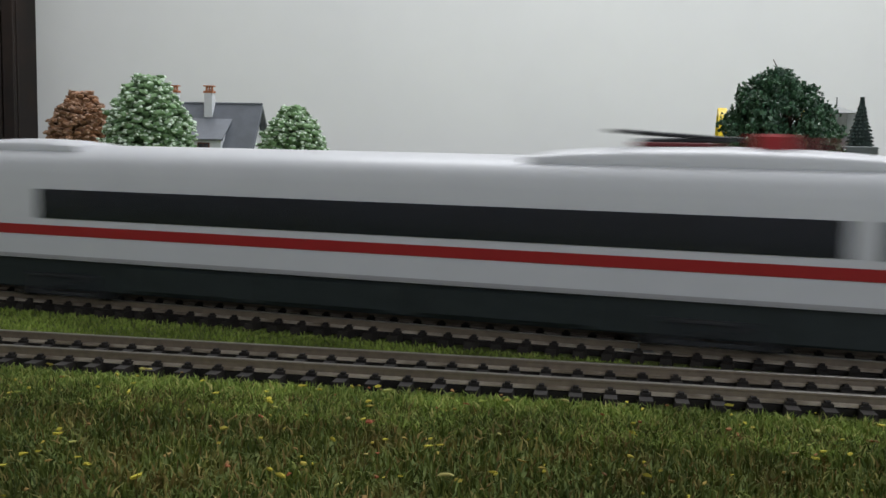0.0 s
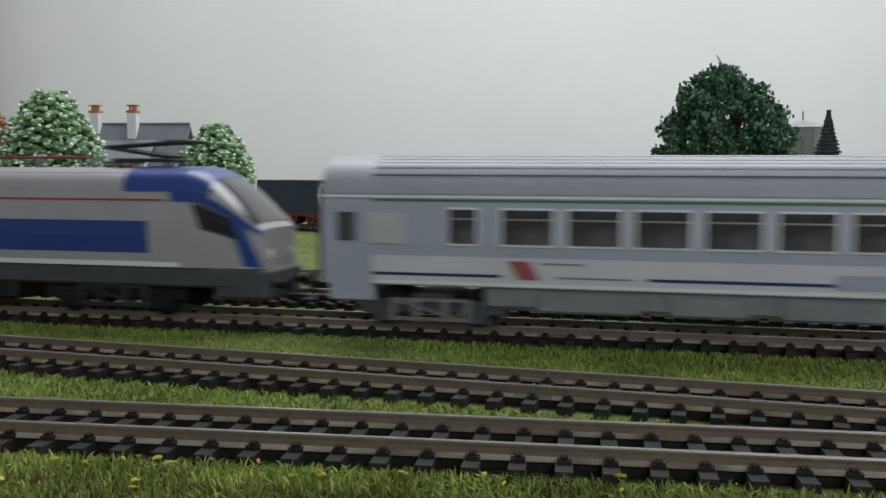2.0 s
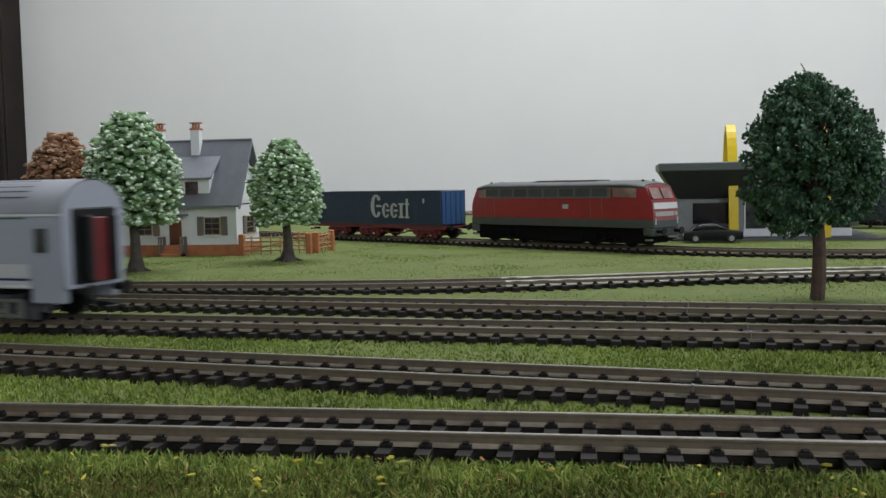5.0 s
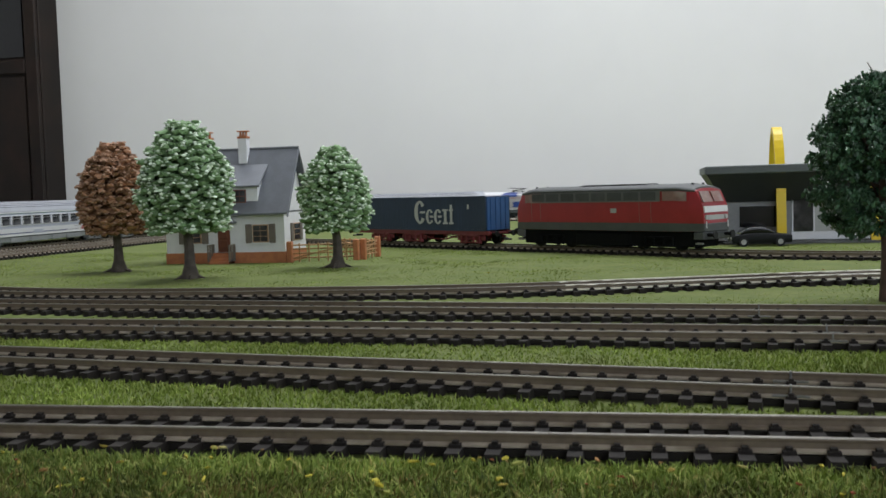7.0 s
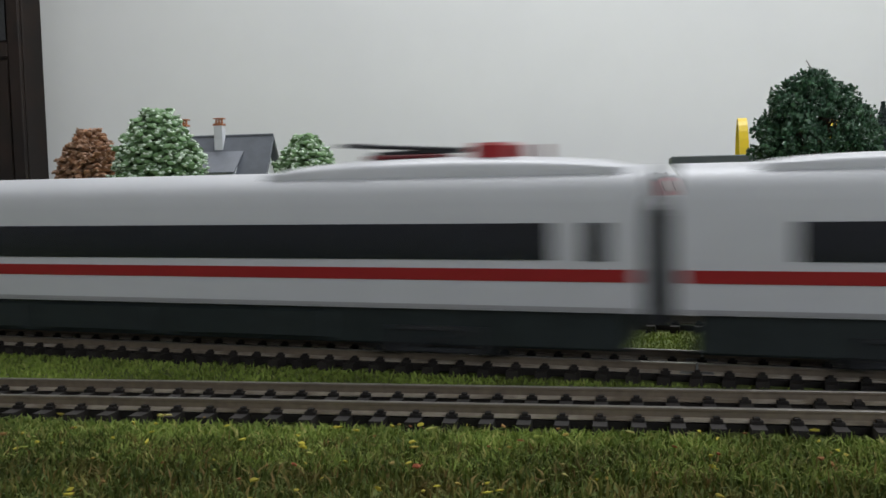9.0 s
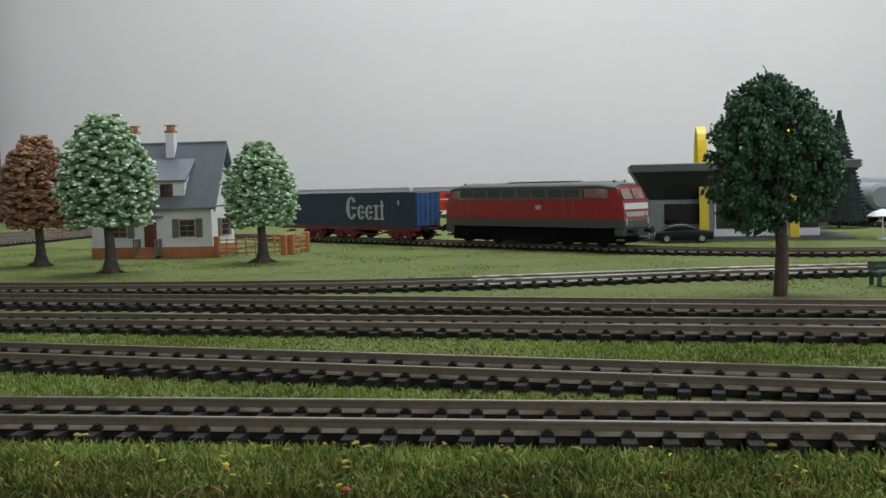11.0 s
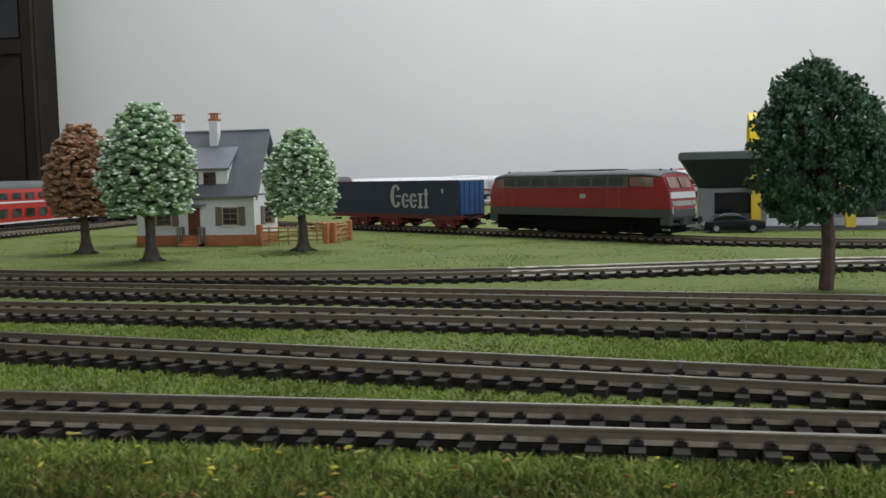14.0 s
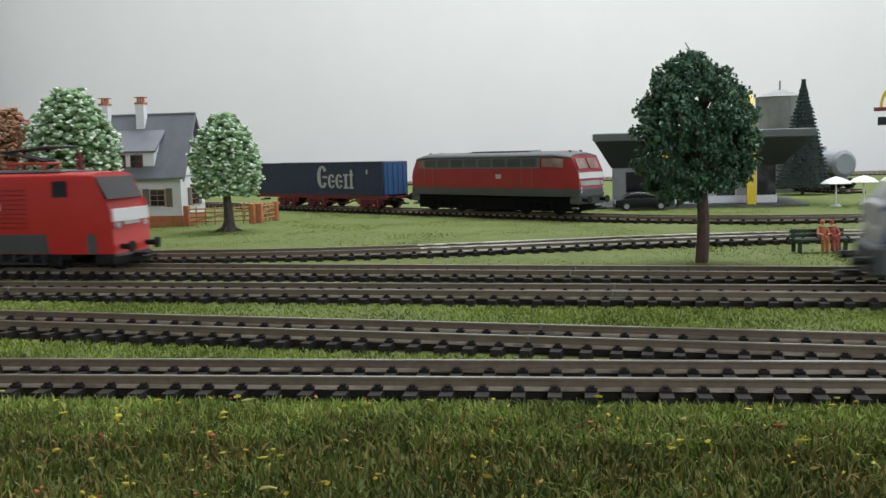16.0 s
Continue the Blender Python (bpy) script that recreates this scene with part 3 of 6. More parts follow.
def express_car(kind, label):
    """kind: nose, cafe, panto, tail. The body lies around x = 0."""
    L = 0.334 if kind == "nose" else 0.318
    c = thing("express_car", Matrix(), label, "train car", "white express train")
    x1, x0, N = L / 2 - 0.0035, -L / 2 + 0.0035, 0.088
    pointed = kind in ("nose", "tail")
    if pointed:
        def k(x):
            return max(0.0, min(1.0, (x - (x1 + 0.003 - N)) / N))
        w = lambda x: IHW * (1 - 0.06 * k(x) - 0.62 * k(x) ** 3.2)
        zt = lambda x: IZT - 0.0105 * k(x) ** 2 - 0.0150 * k(x) ** 4
        zc = lambda x: IZC - 0.0090 * k(x) ** 2 - 0.0125 * k(x) ** 3.5
        zb = lambda x: IZB - 0.0045 * k(x) ** 1.5 + 0.004 * k(x) ** 6
        xs = [x0, x0 + 0.002] + [x0 + 0.002 + (x1 + 0.003 - N - x0 - 0.002) * i / 8 for i in range(1, 9)] + [x1 + 0.003 - N * (1 - i / 26) for i in range(1, 27)]
        end = x1 + 0.003
    else:
        w, zt, zc, zb = const(IHW), const(IZT), const(IZC), const(IZB)
        xs, end = [x0 + (x1 - x0) * i / 10 for i in range(11)], x1
    ring = shell(w, zb, zc, zt, 2.4)
    part("body", hull(ring, xs), WHITE, c, smooth=True)

    def u(z):
        return 0.3 * (z - IZB) / (IZC - IZB)

    def strip(name, a, b, z0, z1, m, off=0.0003, label="", n=10):
        for f in (lambda q: q, lambda q: 1 - q):
            part(name, skin(B(), ring, a, b, f(u(z0)), f(u(z1)), off, n, 2), m, c, label)
    # red line, dark window bands, door windows
    lo = x0 + 0.002
    if pointed:
        strip("red_stripe", lo, end - N + 0.041, 0.0258, 0.0289, RED, n=16)
        strip("red_stripe", end - N + 0.056, end - 0.004, 0.0258, 0.0290, RED, n=18)
        strip("sill_line", lo, end - 0.012, 0.0182, 0.0194, SILVER, n=16)
        strip("window_band", lo + 0.040, end - N - 0.0255, 0.0312, 0.0405, ICEGLASS)
        strip("door_window", end - N - 0.022, end - N - 0.010, 0.0310, 0.0405, ICEGLASS, 0.00035, n=2)
        strip("cab_window", end - N - 0.001, end - N + 0.062, 0.0316, 0.0405, ICEGLASS, 0.00035, n=14)
        part("windshield", skin(B(), ring, end - N * 0.62, end - N * 0.24, 0.355, 0.645, 0.0004, 12, 8), ICEGLASS, c, "black wrap-round windscreen", True)
        for s, uu in ((1, 0.22), (-1, 0.78)):
            part("headlight", skin(B(), ring, end - 0.014, end - 0.007, uu - 0.03, uu + 0.03, 0.0004, 3, 3), PRINT, c, "clear headlight")
        bm = B()
        rings(bm, [[(end - N + 0.01 + q * 0.06, s * (0.0150 - 0.006 * q ** 2), z) for s, z in ((1, 0.0105 + 0.002 * q), (1, 0.0172), (-1, 0.0172), (-1, 0.0105 + 0.002 * q))] for q in (0, 0.25, 0.5, 0.75, 1)])
        part("nose_skirt", bm, CHASSIS, c)
    else:
        strip("red_stripe", lo, x1 - 0.002, 0.0258, 0.0290, RED)
        strip("sill_line", lo, x1 - 0.002, 0.0182, 0.0194, SILVER)
        if kind == "cafe":
            strip("window_band", x0 + 0.028, x0 + 0.066, 0.0312, 0.0405, ICEGLASS)
            strip("window_band", x0 + 0.158, x1 - 0.0175, 0.0312, 0.0405, ICEGLASS)
            strip("door_window", x0 + 0.135, x0 + 0.144, 0.0310, 0.0400, ICEGLASS, 0.00035, n=2)
            for i, (a, l_) in enumerate(((0.084, 0.030), (0.088, 0.022), (0.094, 0.014))):
                strip("red_print", x0 + a, x0 + a + l_, 0.0388 - 0.0026 * i, 0.0403 - 0.0026 * i, ORANGE, 0.00035, "red lettering as bars", n=2)
        else:
            strip("window_band", x0 + 0.048, x1 - 0.0225, 0.0312, 0.0405, ICEGLASS)
            strip("door_window", x1 - 0.0148, x1 - 0.0085, 0.0310, 0.0405, ICEGLASS, 0.00035, n=2)
            strip("door_window", x0 + 0.011, x0 + 0.019, 0.0310, 0.0405, ICEGLASS, 0.00035, n=2)
    # roof fairings
    fair = [(x0 + 0.02, x0 + 0.075)] if kind in ("cafe", "tail", "nose") else [(x1 - 0.105, x1 - 0.005), (x0 + 0.015, x0 + 0.06)]
    for a, b in fair:
        f = shell(const(0.0125), const(IZT - 0.003), const(IZT - 0.001), lambda x, a=a, b=b: IZT + (0.0034 if b - a > 0.08 else 0.0018) * math.sin(math.pi * max(0, min(1, (x - a) / (b - a)))) ** 0.55, 2.6)
        part("roof_fairing", hull(f, [a + (b - a) * i / 12 for i in range(13)]), WHITE, c, smooth=True)
    if kind == "panto":
        pantograph(c, x1 - 0.066, IZT + 0.0030, 1, DARKRED, 0.0022)
        part("current_collector_base", box(B(), x1 - 0.0465, x1 - 0.0365, -0.0070, 0.0070, IZT + 0.0015, IZT + 0.0068, 0.0008), RED, c, "red pantograph base block")
        for k_ in (-0.034, -0.028):
            bm = B()
            rod(bm, (x1 + k_, 0, IZT), (x1 + k_, 0, IZT + 0.006), 0.0012, n=8)
            part("insulator", bm, DARKRED, c)
    # dark underside with equipment boxes
    bm = B()
    lim = end - N * 0.55 if pointed else x1 - 0.004
    box(bm, x0 + 0.004, lim, -0.0140, 0.0140, 0.0080, 0.0185, 0.0006)
    part("underframe", bm, DEEPGREY, c)
    for a, b in ((-0.075, -0.035), (-0.028, 0.012), (0.020, 0.070)):
        part("equipment_box", box(B(), a, b, -0.0150, 0.0150, 0.0088, 0.0172, 0.0008), DEEPGREY, c)
    for bx in (x0 + 0.055, (end - N - 0.005) if pointed else x1 - 0.055):
        bogie(c, bx, 0.030, 0.0052, BLACK, springs=CHASSIS)
    for e, d in ((x0, -1),) if pointed else ((x0, -1), (x1, 1)):
        g = shell(const(0.0145), const(0.0150), const(0.040), const(0.0465), 2.4)
        part("gangway", hull(g, [e - 0.001, e + d * 0.0035] if d > 0 else [e - 0.0035, e + 0.001]), CHASSIS, c, "dark folded gangway")
    return c


# -- the blue and silver electric engine --
def electric_engine():
    c = thing("electric_engine", Matrix(), "silver and blue electric engine with folded black pantographs", "engine", "grey passenger train")
    H = 0.116
    zb, zc, zt, hw = 0.0205, 0.0450, 0.0522, 0.0168

    def k(x):
        return max(0.0, min(1.0, (abs(x) - (H - 0.024)) / 0.024))
    w = lambda x: hw * (1 - 0.05 * k(x) - 0.14 * k(x) ** 3)
    ring = shell(w, const(zb), lambda x: zc - 0.013 * k(x) ** 1.5, lambda x: zt - 0.0190 * k(x) ** 1.45, 2.7)
    xs = [-H + 0.024 * i / 10 for i in range(11)] + [-0.05, 0.0, 0.05] + [H - 0.024 * (1 - i / 10) for i in range(11)]
    part("body", hull(ring, xs), SILVER, c, smooth=True)

    def u(z):
        return 0.3 * (z - zb) / (zc - zb)
    for f in (lambda q: q, lambda q: 1 - q):
        def strip(name, a, b, z0, z1, m, off=0.0003, label="", n=8, sl=0.0):
            part(name, skin(B(), ring, a, b, f(u(z0)), f(u(z1)), off, n, 2, sl), m, c, label)
        for d in (-1, 1):
            a, b = sorted((d * (H - 0.030), d * (H - 0.0005)))
            strip("cab_panel", a, b, 0.0415, 0.0449, BLUE, n=12)
            a, b = sorted((d * (H - 0.021), d * (H - 0.0085)))
            strip("cab_side_window", a, b, 0.0335, 0.0412, ICEGLASS, 0.0006, n=4, sl=-d * 0.003)
            a, b = sorted((d * (H - 0.0085), d * (H - 0.0030)))
            strip("cab_panel", a, b, 0.0215, 0.0449, BLUE, 0.0005, n=6, sl=-d * 0.005)
        strip("red_line", -H + 0.032, H - 0.032, 0.0416, 0.0422, RED)
        strip("sill_band", -H + 0.004, H - 0.004, 0.0206, 0.0222, PRINT)
        for a, b in ((0.046, 0.080), (-0.078, -0.010)):
            strip("blue_panel", a, b, 0.0250, 0.0352, BLUE)
        for i in range(7):
            strip("blue_bar", 0.041 - 0.0035 * (i % 3), 0.045, 0.0252 + 0.0014 * i, 0.0259 + 0.0014 * i, BLUE, n=2)
        strip("emblem", 0.018, 0.030, 0.0245, 0.0338, ORANGE, 0.0004, "orange slanted emblem", 3, 0.006)
        strip("emblem", 0.002, 0.015, 0.0318, 0.0330, GREYPRINT, 0.0004, "grey lettering as bars", 2)
        strip("emblem", 0.004, 0.014, 0.0285, 0.0297, GREYPRINT, 0.0004, "grey lettering as bars", 2)
        strip("lettering", -0.006, 0.012, 0.0242, 0.0236, GREYPRINT, 0.0004, "grey lettering as bars", 2)
    for d in (-1, 1):
        a, b = sorted((d * (H - 0.017), d * (H - 0.0015)))
        part("windshield", skin(B(), ring, a, b, 0.34, 0.66, 0.0005, 8, 6), ICEGLASS, c, "dark windscreen", True)
        a, b = sorted((d * (H - 0.046), d * (H - 0.0165)))
        part("roof_cap", skin(B(), ring, a, b, 0.295, 0.705, 0.0005, 8, 10), BLUE, c, "blue cab roof", True)
        bm = B()
        box(bm, *sorted((d * (H - 0.016), d * (H + 0.002))), -0.0152, 0.0152, 0.0105, 0.0206, 0.0012)
        part("apron", bm, SKIRT, c)
        buffers(c, d * (H + 0.002), d)
        for s in (-1, 1):
            bm = B()
            rod(bm, (d * (H - 0.002), s * 0.0085, 0.0250), (d * (H + 0.0006), s * 0.0085, 0.0250), 0.0015, n=10)
            part("headlight", bm, PRINT, c, "round headlight")
    part("underframe", box(B(), -H + 0.008, H - 0.008, -0.0156, 0.0156, 0.0142, 0.0206, 0.0008), SKIRT, c)
    part("transformer_box", box(B(), -0.028, 0.026, -0.0150, 0.0150, 0.0080, 0.0175, 0.0012), BLACK, c)
    for bx in (-0.064, 0.064):
        bogie(c, bx, 0.034, 0.0065, BLACK, 0.0105, CHASSIS)
    pantograph(c, -0.070, zt + 0.0018, 1, CHASSIS, 0.0050)
    pantograph(c, 0.070, zt + 0.0018, -1, CHASSIS, 0.0050)
    bm = B()
    rod(bm, (-0.05, 0.003, zt + 0.0032), (0.05, 0.003, zt + 0.0032), 0.0005, n=6)
    part("roof_cable", bm, DARKRED, c, "thin red roof conductor")
    for i in range(6):
        bm = B()
        rod(bm, (-0.05 + i * 0.02, 0.003, zt - 0.001), (-0.05 + i * 0.02, 0.003, zt + 0.0032), 0.0009, n=8)
        part("insulator", bm, STEEL, c)
    bm = B()
    for s in (-1, 1):
        box(bm, -0.075, 0.075, s * 0.0125 - 0.0012, s * 0.0125 + 0.0012, 0.0492, 0.0506, 0.0003)
    part("roof_edge", bm, ROOFGREY, c)
    return c


# -- the grey coaches --
def coach(first, label):
    """first: the pale first-class coach with an ochre line; otherwise blue-grey with a pale lower band."""
    c = thing("passenger_coach", Matrix(), label, "train car", "grey passenger train")
    H, zb, zc, zt, hw = 0.1375, 0.0172, 0.0442, 0.0560, 0.0165
    ring = shell(const(hw), const(zb), const(zc), const(zt), 2.0)
    part("body", hull(ring, [-H, -H + 0.001, -0.05, 0.05, H - 0.001, H]), COACHLIGHT if first else COACHBLUE, c, smooth=True)
    part("roof", skin(B(), ring, -H, H, 0.302, 0.698, 0.0004, 10, 16), ROOFGREY, c, "ribbed light grey roof", True)

    def u(z):
        return 0.3 * (z - zb) / (zc - zb)
    for f in (lambda q: q, lambda q: 1 - q):
        def strip(name, a, b, z0, z1, m, off=0.0003, label="", n=6, sl=0.0):
            part(name, skin(B(), ring, a, b, f(u(z0)), f(u(z1)), off, n, 1, sl), m, c, label)
        for uu in (0.356, 0.381, 0.405, 0.440):
            part("roof_rib", skin(B(), ring, -H + 0.016, H - 0.016, f(uu), f(uu + 0.0055), 0.0011, 6, 1), RIBGREY, c)
        strip("gutter", -H, H, 0.0434, 0.0442, PRINT, 0.0007)
        strip("class_line", -H + 0.016, H - 0.016, 0.0424, 0.0430, YELLOWLINE if first else GREENLINE)
        strip("lower_band", -H + 0.016, H - 0.016, 0.0180, 0.0262, COACHBLUE if first else COACHLIGHT)
        strip("navy_line", -H + 0.016, 0.040, 0.0202, 0.0211, NAVY, 0.0005)
        strip("navy_line", 0.082, H - 0.016, 0.0202, 0.0211, NAVY, 0.0005)
        strip("sill_line", -H + 0.016, H - 0.016, 0.0176, 0.0186, PRINT, 0.0005)
        strip("emblem", 0.0722, 0.0785, 0.0198, 0.0252, ORANGE, 0.0005, "orange slanted emblem", 2, 0.003)
        strip("emblem", 0.058, 0.070, 0.0243, 0.0249, GREYPRINT, 0.0005, "grey lettering as bars", 2)
        strip("lettering", 0.044, 0.066, 0.0203, 0.0209, GREYPRINT, 0.0005, "grey lettering as bars", 2)
        strip("display_panel", -0.028, -0.010, 0.0196, 0.0236, COACHLIGHT if first else COACHBLUE, 0.0007)
        for a, b in ((-H + 0.003, -H + 0.0145), (H - 0.0145, H - 0.003)):
            strip("door", a, b, 0.0150, 0.0405, COACHBLUE, 0.0005, "blue-grey folding door", 2)
            strip("door_window", a + 0.0035, b - 0.0025, 0.0305, 0.0390, PANE, 0.0008, "", 1)
    # windows: a pale frame with a dark pane in it
    wide, tall, z0 = 0.0168, 0.0114, 0.0350
    fr = pn = None
    for s in (-1, 1):
        for i in range(11):
            x = -0.0985 + i * 0.0192
            narrow = i in (0, 10)
            if fr is None:
                bm = B()
                box(bm, -wide / 2, wide / 2, -0.0004, 0.0003, -tall / 2, tall / 2, 0.0002)
                fr = part("window", bm, PRINT, c)
                o = fr
                bm = B()
                box(bm, -wide / 2 + 0.0010, wide / 2 - 0.0010, 0.0002, 0.0006, -tall / 2 + 0.0008, tall / 2 - 0.0006)
                pn = part("pane", bm, PANE, fr)
                # opening rail across the upper third
                bar = part("transom", box(B(), -wide / 2 + 0.001, wide / 2 - 0.001, 0.0005, 0.0009, tall / 2 - 0.0036, tall / 2 - 0.0031), STEEL, fr)
            else:
                o = alike("window", fr, c)
                alike("pane", pn, o)
                alike("transom", bar, o)
            o.location = (x, s * (hw + 0.0001), z0)
            o.rotation_euler = (0, 0, 0 if s > 0 else math.pi)
            if narrow:
                o.scale = (0.55, 1, 1)
        for x in (0.117,):
            pale = part("frosted_window", box(B(), x - 0.0055, x + 0.0055, s * hw - 0.0005, s * hw + 0.0005, 0.0295, 0.0388, 0.0002), PALEPANE, c, "frosted lavatory window")
    # underside
    part("underframe", box(B(), -0.088, 0.088, -0.0140, 0.0140, 0.0105, 0.0180, 0.0012), UNDERGREY, c)
    for a, b in ((-0.070, -0.040), (-0.032, 0.004), (0.012, 0.034), (0.042, 0.072)):
        part("equipment_box", box(B(), a, b, -0.0152, 0.0152, 0.0100, 0.0165, 0.0008), UNDERGREY, c)
    for e, d in ((-H, -1), (H, 1)):
        bm = B()
        box(bm, e - 0.0006 if d < 0 else e - 0.002, e + 0.002 if d < 0 else e + 0.0006, -0.0120, 0.0120, 0.0185, 0.0460, 0.0006)
        part("end_wall", bm, BLACK, c)
        part("end_door", box(B(), *sorted((e + d * 0.0004, e + d * 0.0022)), -0.0050, 0.0050, 0.0190, 0.0425, 0.0004), DARKRED, c, "dark red end door between rubber bellows")
        for s in (-1, 1):
            part("rubber_bellow", box(B(), *sorted((e + d * 0.0004, e + d * 0.0046)), s * 0.0065 - 0.0014, s * 0.0065 + 0.0014, 0.0190, 0.0435, 0.0008), BLACK, c)
            part("step", box(B(), *sorted((e - d * 0.016, e - d * 0.002)), s * 0.0135 - 0.002, s * 0.0135 + 0.002, 0.0120, 0.0174, 0.0005), COACHBLUE, c)
        buffers(c, e, d, 0.0160)
    for bx in (-0.104, 0.104):
        bogie(c, bx, 0.029, 0.0053, SKIRT, 0.0095)
    return c


# -- the red freight engine and its two-deck coaches --
def red_engine():
    c = thing("red_engine", Matrix(), "bright red electric engine with white front panel and red pantographs", "engine", "red regional train")
    H = 0.108
    zb, zc, zt, hw = 0.0118, 0.0448, 0.0485, 0.0166

    def k(x):
        return max(0.0, min(1.0, (abs(x) - (H - 0.016)) / 0.016))
    ring = shell(lambda x: hw * (1 - 0.10 * k(x)), const(zb), lambda x: zc - 0.0002 * k(x), lambda x: zt - 0.0003 * k(x), 4.0)
    bm = B()
    rows = []
    for x in [-H, -H + 0.004, -H + 0.016, -0.03, 0.03, H - 0.016, H - 0.004, H]:
        q, lp = k(x), []
        for uu in US:
            y, z = ring(x, uu)
            xx = x
            if abs(x) > H - 0.005 and z > 0.0315:
                xx = x - math.copysign(0.0095 * (z - 0.0315) / 0.017, x) * (1 if abs(x) > H - 0.001 else 0.8)
            lp.append((xx, y, z))
        rows.append(lp)
    part("body", rings(bm, rows), LOCORED, c, smooth=True)

    def u(z):
        return 0.3 * (z - zb) / (zc - zb)
    for f in (lambda q: q, lambda q: 1 - q):
        def strip(name, a, b, z0, z1, m, off=0.0003, label="", n=4, sl=0.0):
            part(name, skin(B(), ring, a, b, f(u(z0)), f(u(z1)), off, n, 1, sl), m, c, label)
        strip("sill_band", -H + 0.008, H - 0.008, 0.0120, 0.0208, LOCOGREY, 0.0004, "grey lower band")
        for d in (-1, 1):
            a, b = sorted((d * 0.0800, d * 0.0875))
            strip("cab_side_window", a, b, 0.0375, 0.0446, ICEGLASS, 0.0005, n=1)
        for i in range(9):
            strip("louvre", -0.066, 0.066, 0.0238 + 0.0021 * i, 0.0242 + 0.0021 * i, DARKRED, 0.0005)
        for xa in (-0.052, 0.030):
            for i, (a, b) in enumerate(((0.0, 0.018), (0.002, 0.022), (0.0, 0.020))):
                strip("lettering", xa + a, xa + b, 0.0365 - 0.0046 * i, 0.0393 - 0.0046 * i, PRINT, 0.0007, "white lettering as bars", 2)
    part("roof", box(B(), -0.082, 0.082, -0.0125, 0.0125, 0.0480, 0.0496, 0.0008), LOCOGREY, c)
    for d in (-1, 1):
        def face(name, y0, y1, z0, z1, m, off, label=""):
            bm = B()
            vs = []
            for y, z in ((y0, z0), (y1, z0), (y1, z1), (y0, z1)):
                x = H - max(0, 0.0095 * (z - 0.0315) / 0.017)
                vs.append((d * (x + off), y, z))
            a = [bm.verts.new(v) for v in vs]
            b_ = [bm.verts.new((v[0] - d * 0.0012, v[1], v[2])) for v in vs]
            bm.faces.new(a), bm.faces.new(b_[::-1])
            for i in range(4):
                bm.faces.new((a[i], b_[i], b_[(i + 1) % 4], a[(i + 1) % 4]))
            part(name, bm, m, c, label)
        face("windshield", -0.0138, 0.0138, 0.0362, 0.0462, DARKGLASS, 0.0004, "dark windscreen")
        face("front_panel", -0.0138, 0.0138, 0.0262, 0.0318, PRINT, 0.0005, "white warning panel")
        face("number_plate", -0.0060, 0.0060, 0.0245, 0.0261, PALEPANE, 0.0006)
        for s in (-1, 1):
            bm = B()
            rod(bm, (d * (H - 0.001), s * 0.0105, 0.0246), (d * (H + 0.0008), s * 0.0105, 0.0246), 0.0013, n=10)
            part("headlight", bm, PALEPANE, c, "round headlight")
        bm = B()
        box(bm, *sorted((d * (H - 0.010), d * (H + 0.001))), -0.0150, 0.0150, 0.0065, 0.0118, 0.001)
        part("apron", bm, BLACK, c)
        buffers(c, d * (H + 0.001), d, 0.0150)
    part("underframe", box(B(), -0.080, 0.080, -0.0140, 0.0140, 0.0080, 0.0122, 0.0008), BLACK, c)
    for bx in (-0.060, 0.060):
        bogie(c, bx, 0.033, 0.0066, BLACK, 0.0100, CHASSIS)
    pantograph(c, 0.058, 0.0520, -1, LOCORED, 0.0062)
    pantograph(c, -0.058, 0.0520, 1, LOCORED, 0.0062)
    for i, x in enumerate((-0.034, -0.022, 0.022, 0.034, 0.080, -0.080)):
        bm = B()
        for q in range(5):
            rod(bm, (x, 0.004, 0.0492 + 0.0013 * q), (x, 0.004, 0.0498 + 0.0013 * q), 0.0021, n=10)
        rod(bm, (x, 0.004, 0.049), (x, 0.004, 0.0570), 0.0011, n=8)
        part("insulator", bm, DARKRED, c, "ribbed red insulator")
    return c


